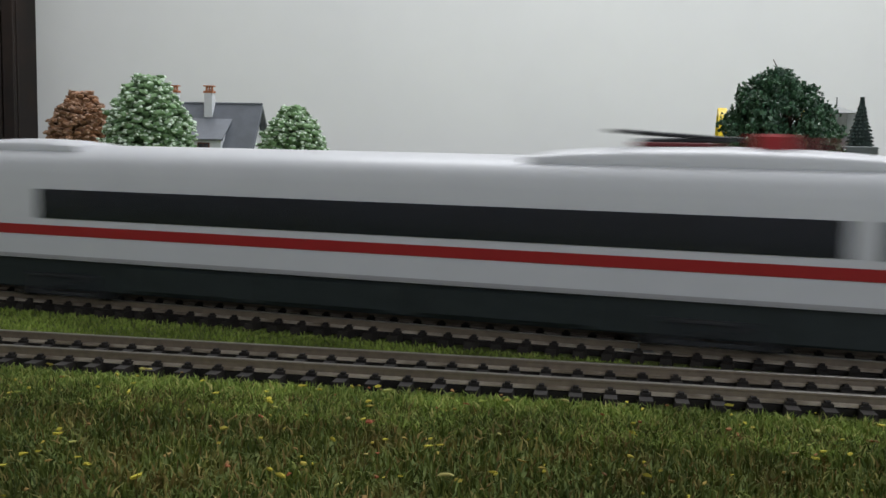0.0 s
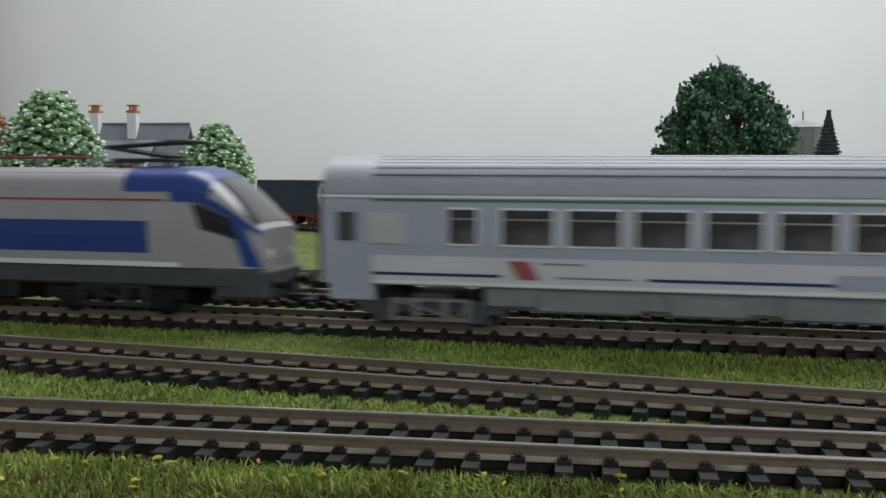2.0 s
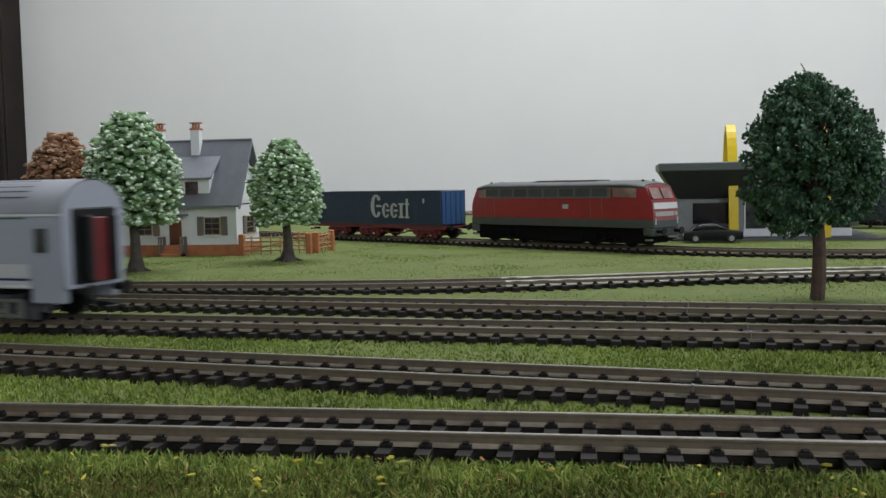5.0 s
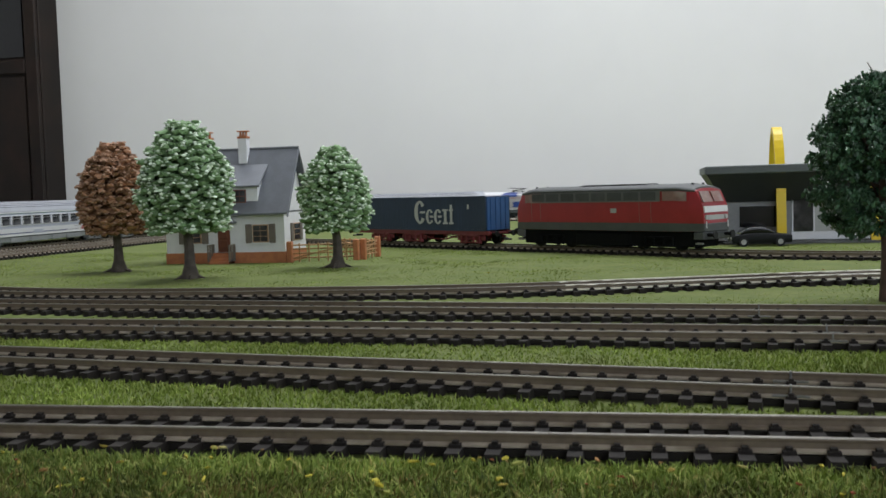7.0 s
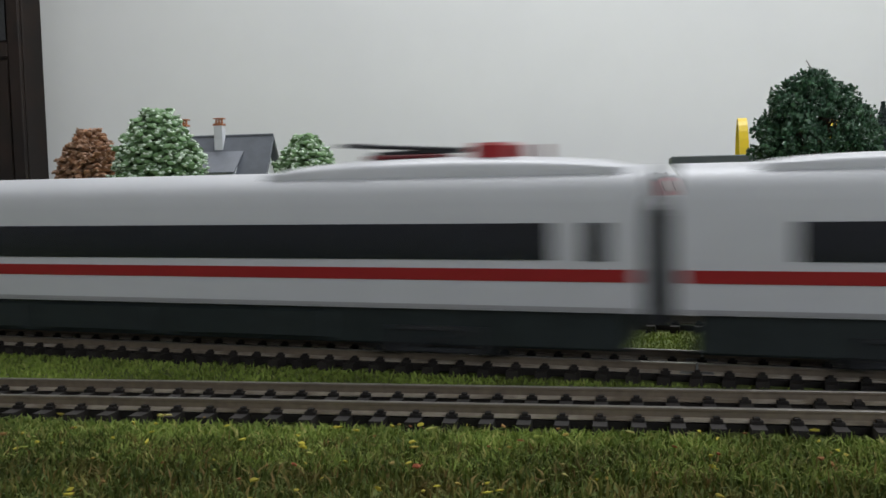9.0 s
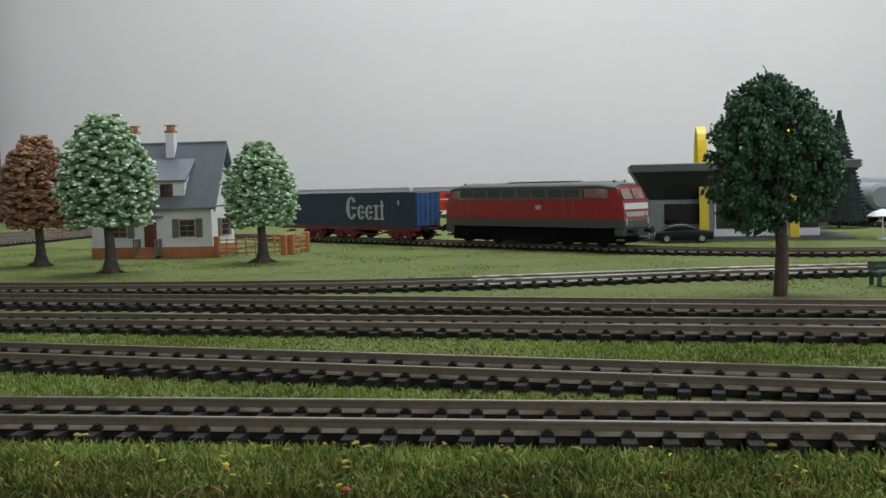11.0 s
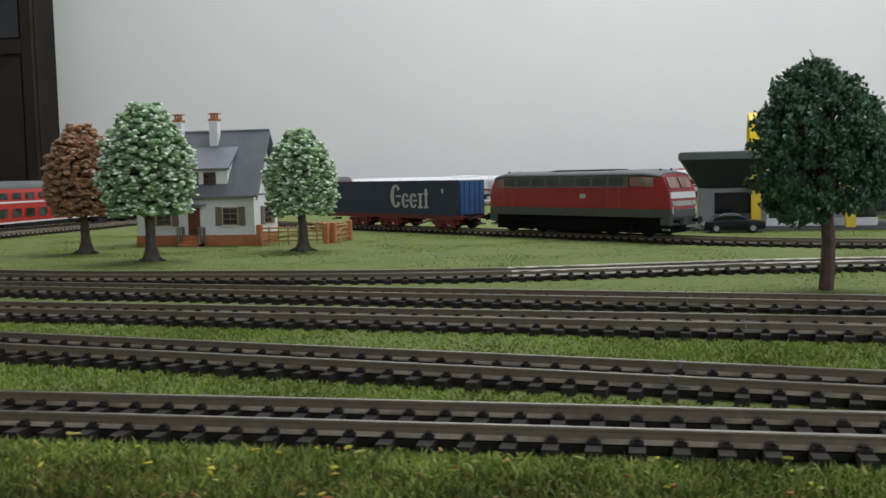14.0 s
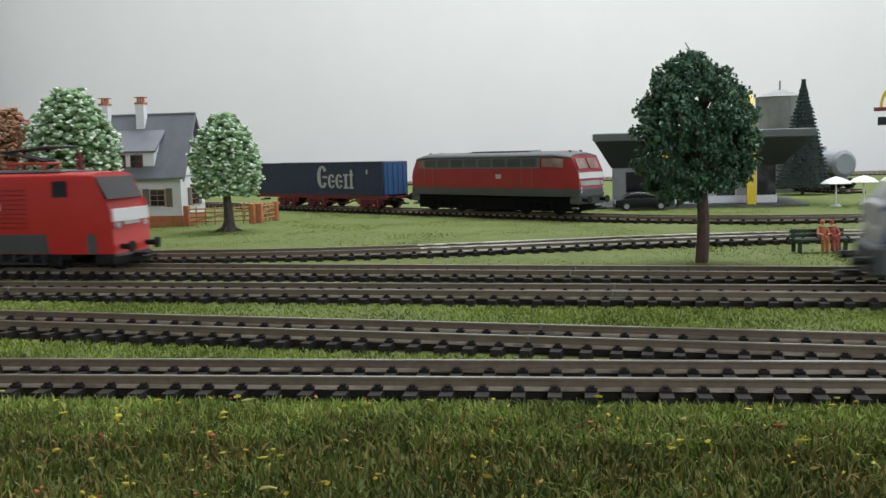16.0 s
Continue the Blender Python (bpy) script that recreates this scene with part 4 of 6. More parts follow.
def deck_coach(label):
    c = thing("double_deck_coach", Matrix(), label, "train car", "red regional train")
    H, zb, zc, zt, hw = 0.1475, 0.0120, 0.0460, 0.0565, 0.0172
    ring = shell(const(hw), const(zb), const(zc), const(zt), 2.2)
    part("body", hull(ring, [-H, -H + 0.001, -0.04, 0.04, H - 0.001, H]), LOCORED, c, smooth=True)
    part("roof", skin(B(), ring, -H, H, 0.325, 0.675, 0.0004, 6, 12), LOCOGREY, c, "grey roof", True)

    def u(z):
        return 0.3 * (z - zb) / (zc - zb)
    for f in (lambda q: q, lambda q: 1 - q):
        def strip(name, a, b, z0, z1, m, off=0.0003, label="", n=4):
            part(name, skin(B(), ring, a, b, f(u(z0)), f(u(z1)), off, n, 1), m, c, label)
        strip("white_line", -H, H, 0.0335, 0.0352, PRINT)
        strip("sill_line", -H, H, 0.0122, 0.0140, PRINT)
        for d in (-1, 1):
            a, b = sorted((d * 0.098, d * 0.114))
            strip("door", a, b, 0.0124, 0.0330, PALEPANE, 0.0005, "pale double door", 1)
            for q in (0.0025, 0.0095):
                strip("door_window", a + q, a + q + 0.0040, 0.0190, 0.0305, PANE, 0.0008, "", 1)
            a, b = sorted((d * 0.126, d * 0.136))
            strip("window", a, b, 0.0215, 0.0290, PANE, 0.0005, "", 1)
        for i in range(8):
            x = -0.092 + i * 0.0232
            strip("window", x, x + 0.0155, 0.0185, 0.0275, PANE, 0.0005, "", 1)
            strip("window", x, x + 0.0155, 0.0375, 0.0443, PANE, 0.0005, "", 1)
    part("underframe", box(B(), -0.075, 0.075, -0.0145, 0.0145, 0.0080, 0.0125, 0.001), BLACK, c)
    for e, d in ((-H, -1), (H, 1)):
        part("end_door", box(B(), *sorted((e - d * 0.0005, e + d * 0.0022)), -0.0075, 0.0075, 0.0150, 0.0430, 0.0006), BLACK, c)
        buffers(c, e, d, 0.0155)
    for bx in (-0.118, 0.118):
        bogie(c, bx, 0.029, 0.0053, BLACK, 0.0092, CHASSIS)
    return c


# -- the standing red diesel and the container wagon --
VENTBAND = mat("faded_grey_lacquer", (0.115, 0.120, 0.120), 0.5, vary=0.12, scale=80)
ROOFDARK = mat("dark_grey_roof_paint", (0.085, 0.090, 0.092), 0.6, vary=0.15, scale=80)
VENTGREY = mat("vent_grey", (0.052, 0.055, 0.056), 0.55, vary=0.2, scale=300, each=0.25)


def diesel_engine(m):
    c = thing("diesel_engine", m, "old red diesel engine with dark grey roof standing on a siding", "engine")
    H = 0.0868
    zb, zc, zt, hw = 0.0180, 0.0462, 0.0496, 0.0172

    def k(x):
        return max(0.0, min(1.0, (abs(x) - (H - 0.020)) / 0.020))
    ring = shell(lambda x: hw * (1 - 0.16 * k(x) ** 1.4), const(zb), lambda x: zc - 0.0016 * k(x), lambda x: zt - 0.0026 * k(x) ** 2, 2.2)
    rows, bm = [], B()
    for x in [-H, -H + 0.003, -H + 0.010, -H + 0.020, -0.03, 0.03, H - 0.020, H - 0.010, H - 0.003, H]:
        lp = []
        for uu in US:
            y, z = ring(x, uu)
            lean = math.copysign(0.0090 * max(0, z - 0.034) / 0.018, x) * k(x)
            lp.append((x - lean, y, z))
        rows.append(lp)
    part("body", rings(bm, rows), OLDRED, c, smooth=True)

    def u(z):
        return 0.3 * (z - zb) / (zc - zb)
    for f in (lambda q: q, lambda q: 1 - q):
        def strip(name, a, b, z0, z1, mm, off=0.0003, label="", n=4):
            part(name, skin(B(), ring, a, b, f(u(z0)), f(u(z1)), off, n, 2), mm, c, label)
        strip("sill_band", -H, H, 0.0181, 0.0238, LOCOGREY, 0.0007, "grey lower band", 14)
        strip("vent_band", -0.0685, 0.054, 0.0388, 0.0460, VENTBAND, 0.0006, "grey band of engine-room vents")
        strip("trim_line", -0.0685, 0.0544, 0.0385, 0.0390, SHUTTER, 0.0009, "thin pale line round the vents", 4)
        strip("trim_line", 0.0540, 0.0545, 0.0385, 0.0460, SHUTTER, 0.0009, "", 1)
        strip("trim_line", -0.0690, -0.0685, 0.0385, 0.0460, SHUTTER, 0.0009, "", 1)
        for i in range(8):
            x = -0.0670 + i * 0.0150
            strip("vent", x, x + 0.0128, 0.0396, 0.0453, VENTGREY, 0.0010, "", 1)
        for x in (-0.0685, -0.0590, 0.036, 0.046):
            strip("door_edge", x, x + 0.0004, 0.0242, 0.0384, SHUTTER, 0.0005, "", 1)
        strip("emblem", 0.0105, 0.0160, 0.0308, 0.0340, PALEPANE, 0.0005, "small white emblem", 1)
        for d in (-1, 1):
            a, b = sorted((d * 0.0562, d * 0.0755))
            strip("cab_side_window", a, b, 0.0391, 0.0455, CABPANE, 0.0009, "tinted cab window", 2)
    loops = []
    for x in [-H + 0.0012, -H + 0.003, -H + 0.006, -H + 0.010, -H + 0.020, -0.03, 0.03, H - 0.020, H - 0.010, H - 0.006, H - 0.003, H - 0.0012]:
        lp = []
        for i in range(17):
            y, z = ring(x, 0.3 + 0.4 * i / 16)
            lp.append((x - math.copysign(0.0090 * max(0, z - 0.034) / 0.018, x) * k(x), y * 1.045, z + 0.0009))
        loops.append(lp + [(lp[-1][0], lp[-1][1] * 0.9, zc - 0.003), (lp[0][0], lp[0][1] * 0.9, zc - 0.003)])
    part("roof", rings(B(), loops), ROOFDARK, c, "faded dark grey roof", True)
    part("roof_hatch", box(B(), -0.024, 0.034, -0.0085, 0.0085, 0.0494, 0.0512, 0.0006), CHASSIS, c)
    for d in (-1, 1):
        def face(name, y0, y1, z0, z1, mm, off, label=""):
            bm = B()
            vs = [(d * (H + off - 0.0090 * max(0, z - 0.034) / 0.018), y, z) for y, z in ((y0, z0), (y1, z0), (y1, z1), (y0, z1))]
            a = [bm.verts.new(v) for v in vs]
            b_ = [bm.verts.new((v[0] - d * 0.001, v[1], v[2])) for v in vs]
            bm.faces.new(a), bm.faces.new(b_[::-1])
            for i in range(4):
                bm.faces.new((a[i], b_[i], b_[(i + 1) % 4], a[(i + 1) % 4]))
            part(name, bm, mm, c, label)
        for s in (-1, 1):
            face("windshield", *sorted((s * 0.0010, s * 0.0118)), 0.0378, 0.0450, CABPANE, 0.0004, "tinted cab window")
        face("front_panel", -0.0135, 0.0135, 0.0308, 0.0350, PRINT, 0.0005, "white front panel")
        face("front_panel", -0.0090, 0.0090, 0.0258, 0.0290, PALEPANE, 0.0005)
        for s in (-1, 1):
            bm = B()
            rod(bm, (d * (H - 0.001), s * 0.0112, 0.0275), (d * (H + 0.0009), s * 0.0112, 0.0275), 0.0016, n=12)
            part("headlight", bm, PALEPANE, c, "round headlight")
            bm = B()
            rod(bm, (d * (H - 0.014), s * 0.006, 0.0475), (d * (H - 0.014), s * 0.006, 0.0508), 0.0009, n=8)
            part("horn", bm, BLACK, c)
        part("apron", box(B(), *sorted((d * (H - 0.008), d * (H + 0.0005))), -0.0150, 0.0150, 0.0125, 0.0178, 0.0008), LOCOGREY, c)
        part("front_sill", box(B(), *sorted((d * (H - 0.004), d * (H + 0.0008))), -0.0144, 0.0144, 0.0178, 0.0236, 0.0006), LOCOGREY, c)
        buffers(c, d * (H + 0.0005), d, 0.0158)
    part("underframe", box(B(), -0.080, 0.080, -0.0138, 0.0138, 0.0072, 0.0182, 0.0008), SOOT, c)
    part("fuel_tank", box(B(), -0.026, 0.026, -0.0150, 0.0150, 0.0065, 0.0170, 0.0012), SOOT, c)
    for d in (-1, 1):
        for s in (-1, 1):
            bm = B()
            rod(bm, (d * (H + 0.0010), s * 0.0125, 0.0205), (d * (H + 0.0010), s * 0.0125, 0.0250), 0.0004, n=6)
            part("grab_rail", bm, PRINT, c)
            part("step", box(B(), *sorted((d * (H - 0.006), d * (H - 0.001))), s * 0.0140 - 0.0012, s * 0.0140 + 0.0012, 0.0095, 0.0105), STEEL, c)
    part("hatch_edge", box(B(), -0.026, 0.036, -0.0090, -0.0084, 0.0494, 0.0506), BLACK, c)
    for bx in (-0.050, 0.050):
        bogie(c, bx, 0.032, 0.0058, SOOT, 0.0104, SOOT)
    return c


def container_wagon(m):
    c = thing("flat_wagon", m, "long dark red flat wagon carrying a shipping container", "train car")
    lo, hi = -0.1380, 0.0675
    bm = B()
    for s in (-1, 1):
        box(bm, lo, hi, s * 0.0130 - 0.001, s * 0.0130 + 0.001, 0.0135, 0.0172, 0.0003)
        rod(bm, (-0.027, s * 0.0125, 0.0135), (-0.010, s * 0.0125, 0.0095), 0.0006, n=6)
        rod(bm, (-0.010, s * 0.0125, 0.0095), (0.010, s * 0.0125, 0.0095), 0.0006, n=6)
        rod(bm, (0.010, s * 0.0125, 0.0095), (0.027, s * 0.0125, 0.0135), 0.0006, n=6)
        for x in (-0.010, 0.010):
            rod(bm, (x, s * 0.0125, 0.0095), (x, s * 0.0125, 0.0136), 0.0005, n=6)
    box(bm, lo, hi, -0.012, 0.012, 0.0146, 0.0164)
    part("frame", bm, DARKRED, c)
    for bx in (-0.086, -0.037, 0.043):
        bogie(c, bx, 0.0195, 0.0054, DARKRED, 0.0098, DARKRED)
    for e, d in ((lo, -1), (hi, 1)):
        buffers(c, e, d, 0.0150)
    k = thing("shipping_container", m, "long dark blue ribbed container with a pale mark on a wagon", "container")
    a0, a1 = -0.1350, 0.0640
    part("body", box(B(), a0, a1, -0.0140, 0.0140, 0.0174, 0.0472, 0.0003), CONTAINER, k)
    for i in range(50):
        x = a0 + 0.003 + i * (a1 - a0 - 0.006) / 49
        if i == 0:
            rib = part("rib", box(B(), -0.0006, 0.0006, -0.0142, 0.0142, 0.0188, 0.0458, 0.0001), CONTAINER, k)
            rib.location.x = x
        else:
            alike("rib", rib, k, (x, 0, 0))
    for d, e in ((-1, a0), (1, a1)):
        part("end_door", box(B(), *sorted((e, e + d * 0.0006)), -0.0132, 0.0132, 0.0182, 0.0465), CONTAINEREND, k, "bright blue container doors")
        for y in (-0.009, -0.003, 0.003, 0.009):
            bm = B()
            rod(bm, (e + d * 0.0009, y, 0.0184), (e + d * 0.0009, y, 0.0462), 0.0004, n=6)
            part("lock_rod", bm, CONTAINEREND, k)
        for z in (0.0176, 0.0465):
            part("frame_beam", box(B(), a0, a1, d * 0.0143 - 0.0004, d * 0.0143 + 0.0004, z - 0.0004, z + 0.0010), CONTAINER, k)
        for x in (a0 + 0.0012, a1 - 0.0012):
            part("corner_post", box(B(), x - 0.0012, x + 0.0012, d * 0.0143 - 0.0005, d * 0.0143 + 0.0005, 0.0178, 0.0468), CONTAINER, k)
        part("data_plate", box(B(), 0.0405, 0.0425, d * 0.0146 - 0.0002, d * 0.0146 + 0.0002, 0.0365, 0.0405), PALEPANE, k, "small pale plate")
    # the owner's mark as plain round-cornered shapes: a tall ring, three low ones and a stem
    for s in (-1, 1):
        for xa, wd, z0, z1, cut in ((-0.0330, 0.0160, 0.0230, 0.0445, 1), (-0.0162, 0.0108, 0.0230, 0.0365, 1), (-0.0046, 0.0108, 0.0230, 0.0365, 1), (0.0070, 0.0080, 0.0230, 0.0365, 0), (0.0158, 0.0066, 0.0230, 0.0405, 0)):
            bm = B()
            y, xc, zc_ = -0.0148, xa + wd / 2, (z0 + z1) / 2
            n = 18
            if cut:
                loops = []
                for i in range(n + 1):
                    q = math.radians(35 + 290 * i / n)
                    f, g = math.cos(q), math.sin(q)
                    loops.append([(xc + wd / 2 * f * r, y + o, zc_ + (z1 - z0) / 2 * g * h) for r, h, o in ((1, 1, -0.0002), (1, 1, 0.0002), (0.38, 0.80, 0.0002), (0.38, 0.80, -0.0002))])
                rings(bm, loops)
                box(bm, xc, xc + wd * 0.48, y - 0.00021, y + 0.00021, zc_ - 0.0010, zc_ + 0.0010, 0.0001)
            else:
                box(bm, xc - wd * 0.22, xc + wd * 0.22, y - 0.0002, y + 0.0002, z0, z1, 0.0001)
                box(bm, xc - wd * 0.45, xc + wd * 0.45, y - 0.00021, y + 0.00021, z0, z0 + 0.0016, 0.0001)
                box(bm, xc - wd * 0.45, xc + wd * 0.45, y - 0.00021, y + 0.00021, 0.0349, 0.0365, 0.0001)
            o = part("mark", bm, PALEPANE, k, "pale mark as plain shape")
            if s < 0:
                o.rotation_euler = (0, 0, math.pi)
    return c, k


# ---- trees ----
def trunk(parent, h, r, material, rng, roots=True):
    bm = B()
    loops = []
    for i in range(9):
        k = i / 8
        rr = r * (1 - 0.45 * k) * (1 + (0.9 * (1 - k * 5) ** 2 if k < 0.2 and roots else 0))
        loops.append([(rr * math.cos(a) * (1 + 0.12 * math.sin(3 * a + i)) + 0.0006 * math.sin(i), rr * math.sin(a) * (1 + 0.12 * math.cos(2 * a + i)), h * k - 0.0004) for a in [j * math.pi / 5 for j in range(10)]])
    rings(bm, loops)
    if roots:
        for j in range(5):
            a = j * 1.26 + rng.uniform(-0.3, 0.3)
            rod(bm, (0, 0, 0.004), (r * 3.2 * math.cos(a), r * 3.2 * math.sin(a), -0.0003), r * 0.5, r * 0.15, 6)
    return part("trunk", bm, material, parent, smooth=True)


def tiered_tree(m, h, stem, rx, leaf, light, label, seed, bark=BARK):
    """A plastic tree: a stem and rows of flat leaf clumps round it, tipped with paler ones."""
    rng = random.Random(seed)
    t = thing("tree", m, label, "tree")
    trunk(t, h * 0.8, 0.0034, bark, rng)
    bm, tips = B(), B()
    rows = 21
    for i in range(rows):
        k = i / (rows - 1)
        z = stem + (h - stem) * k * 0.975
        r = rx * min(1.0, 0.80 + 0.75 * k) * max(0.30, 1 - max(0, k - 0.30) ** 2.1 * 1.55) * rng.uniform(0.94, 1.05)
        n = max(8, int(2 * math.pi * r / 0.0042))
        for j in range(n):
            a = 2 * math.pi * (j + 0.5 * (i % 2)) / n + rng.uniform(-0.12, 0.12)
            rr = r * rng.uniform(0.82, 1.04)
            c = (rr * math.cos(a), rr * math.sin(a), z + rng.uniform(-0.0020, 0.0020))
            vs = blob(bm, c, 0.0034, 0.0027, 0.0018, rng, 0.40)
            for tip in range(rng.choice((1, 2, 2, 3))):
                d = rng.uniform(1.02, 1.08)
                blob(tips, (c[0] * d + rng.uniform(-0.0018, 0.0018), c[1] * d + rng.uniform(-0.0018, 0.0018), c[2] + rng.uniform(-0.0014, 0.0018)), 0.0015, 0.0012, 0.0009, rng, 0.45)
        for j in range(max(4, n // 2)):
            a, rr = rng.uniform(0, 6.28), r * rng.uniform(0.25, 0.75)
            blob(bm, (rr * math.cos(a), rr * math.sin(a), z), 0.0050, 0.0045, 0.0028, rng, 0.3)
    part("crown", bm, leaf, t)
    part("blossom", tips, light, t, "paler tips of the leaf clumps")
    return t


tiered_tree(pose(-0.194, 0.393, 0), 0.099, 0.032, 0.0285, LEAFGREEN, BLOSSOM, "green model tree dusted with white blossom beside the house", 5)
tiered_tree(pose(-0.121, 0.474, level(0.474)), 0.084, 0.028, 0.0245, LEAFGREEN, BLOSSOM, "smaller green model tree with pale blossom beside a gate", 6)
tiered_tree(pose(-0.281, 0.461, level(0.461)), 0.092, 0.030, 0.0245, LEAFBROWN, RUSTLIGHT, "rust-brown autumn model tree on the lawn", 7)


def foliage_tree(m, label):
    """A dark tree of wire limbs hung with foam leaves."""
    rng = random.Random(11)
    t = thing("tree", m, label, "tree")
    trunk(t, 0.085, 0.0030, REDBARK, rng, False)
    limbs, leaf = B(), B()
    cz, rx, rz = 0.0620, 0.0280, 0.0360
    for i in range(46):
        a, e = rng.uniform(0, 6.28), rng.uniform(-0.5, 1.5)
        k = rng.uniform(0.5, 0.80)
        p = (rx * k * math.cos(a) * math.cos(e), rx * k * math.sin(a) * math.cos(e), cz + rz * k * math.sin(e))
        rod(limbs, (0, 0, rng.uniform(0.032, 0.07)), p, 0.0007, 0.0003, 5)
    rod(limbs, (-0.001, 0, 0.088), (-0.0072, 0, 0.0990), 0.0005, 0.0002, 5)
    part("branchwork", limbs, REDBARK, t)
    def reach(k):
        """Half width of the crown at a height from 0 (bottom) to 1 (top)."""
        return float(np.interp(k, [0, 0.10, 0.25, 0.5, 0.7, 0.85, 0.95, 1.0], [0.0130, 0.0228, 0.0268, 0.0272, 0.0228, 0.0172, 0.0105, 0.0035]))
    for i in range(760):
        k, a = rng.uniform(0, 1), rng.uniform(0, 6.28)
        r = reach(k) * rng.uniform(0.1, 1.0) ** 0.4 * (1 + 0.12 * noise.noise(Vector((math.cos(a) * 1.8, math.sin(a) * 1.8, k * 5))))
        c = Vector((-0.0006 - 0.0042 * k + r * math.cos(a), r * math.sin(a), 0.0335 + 0.0585 * k - (0.004 if math.cos(a) < -0.3 and k < 0.3 else 0)))
        if noise.noise(c * 130) < -0.27:
            continue
        size = rng.uniform(0.0026, 0.0046)
        for j in range(34):
            d = Vector((rng.gauss(0, 1), rng.gauss(0, 1), rng.gauss(0, 0.8)))
            p = c + d.normalized() * size * rng.uniform(0.3, 1.0)
            s = rng.uniform(0.0006, 0.0013)
            q = Euler((rng.uniform(0, 6), rng.uniform(0, 6), rng.uniform(0, 6))).to_matrix()
            v = [leaf.verts.new(p + q @ Vector(w)) for w in ((-s, -s * 0.6, 0), (s, -s * 0.5, s * 0.3), (s * 0.8, s * 0.7, -s * 0.2), (-s * 0.7, s * 0.6, s * 0.3), (0, 0, s * 0.5))]
            for f in ((0, 1, 4), (1, 2, 4), (2, 3, 4), (3, 0, 4), (0, 3, 2, 1)):
                leaf.faces.new([v[w] for w in f])
    part("crown", leaf, LEAFDARK, t, "dark green foam leaves with gaps")
    return t


foliage_tree(pose(0.186, 0.247, 0), "dark green leafy model tree with a red-brown trunk")


def fir_tree(m, h, label):
    rng = random.Random(4)
    t = thing("tree", m, label, "tree")
    rod_bm = rod(B(), (0, 0, -0.0003), (0, 0, h * 0.95), 0.0018, 0.0004, 8)
    part("trunk", rod_bm, BARK, t)
    bm = B()
    for i in range(30):
        k = i / 29
        r, z = 0.0290 * (1 - k) ** 0.85 + 0.0012, 0.010 + (h - 0.012) * k
        n = max(8, int(44 * (1 - k)) + 8)
        for j in range(n):
            a = 2 * math.pi * j / n + rng.uniform(-0.2, 0.2)
            rr = r * rng.uniform(0.78, 1.06)
            rod(bm, (0, 0, z + 0.003), (rr * math.cos(a), rr * math.sin(a), z - 0.0020), 0.0026, 0.0008, 4)
    rod(bm, (0, 0, 0.009), (0, 0, h * 0.97), 0.0280, 0.0012, 20)
    part("crown", bm, FIR, t)


fir_tree(pose(0.372, 0.885, level(0.885)), 0.1215, "dark blue-green model fir behind the restaurant")


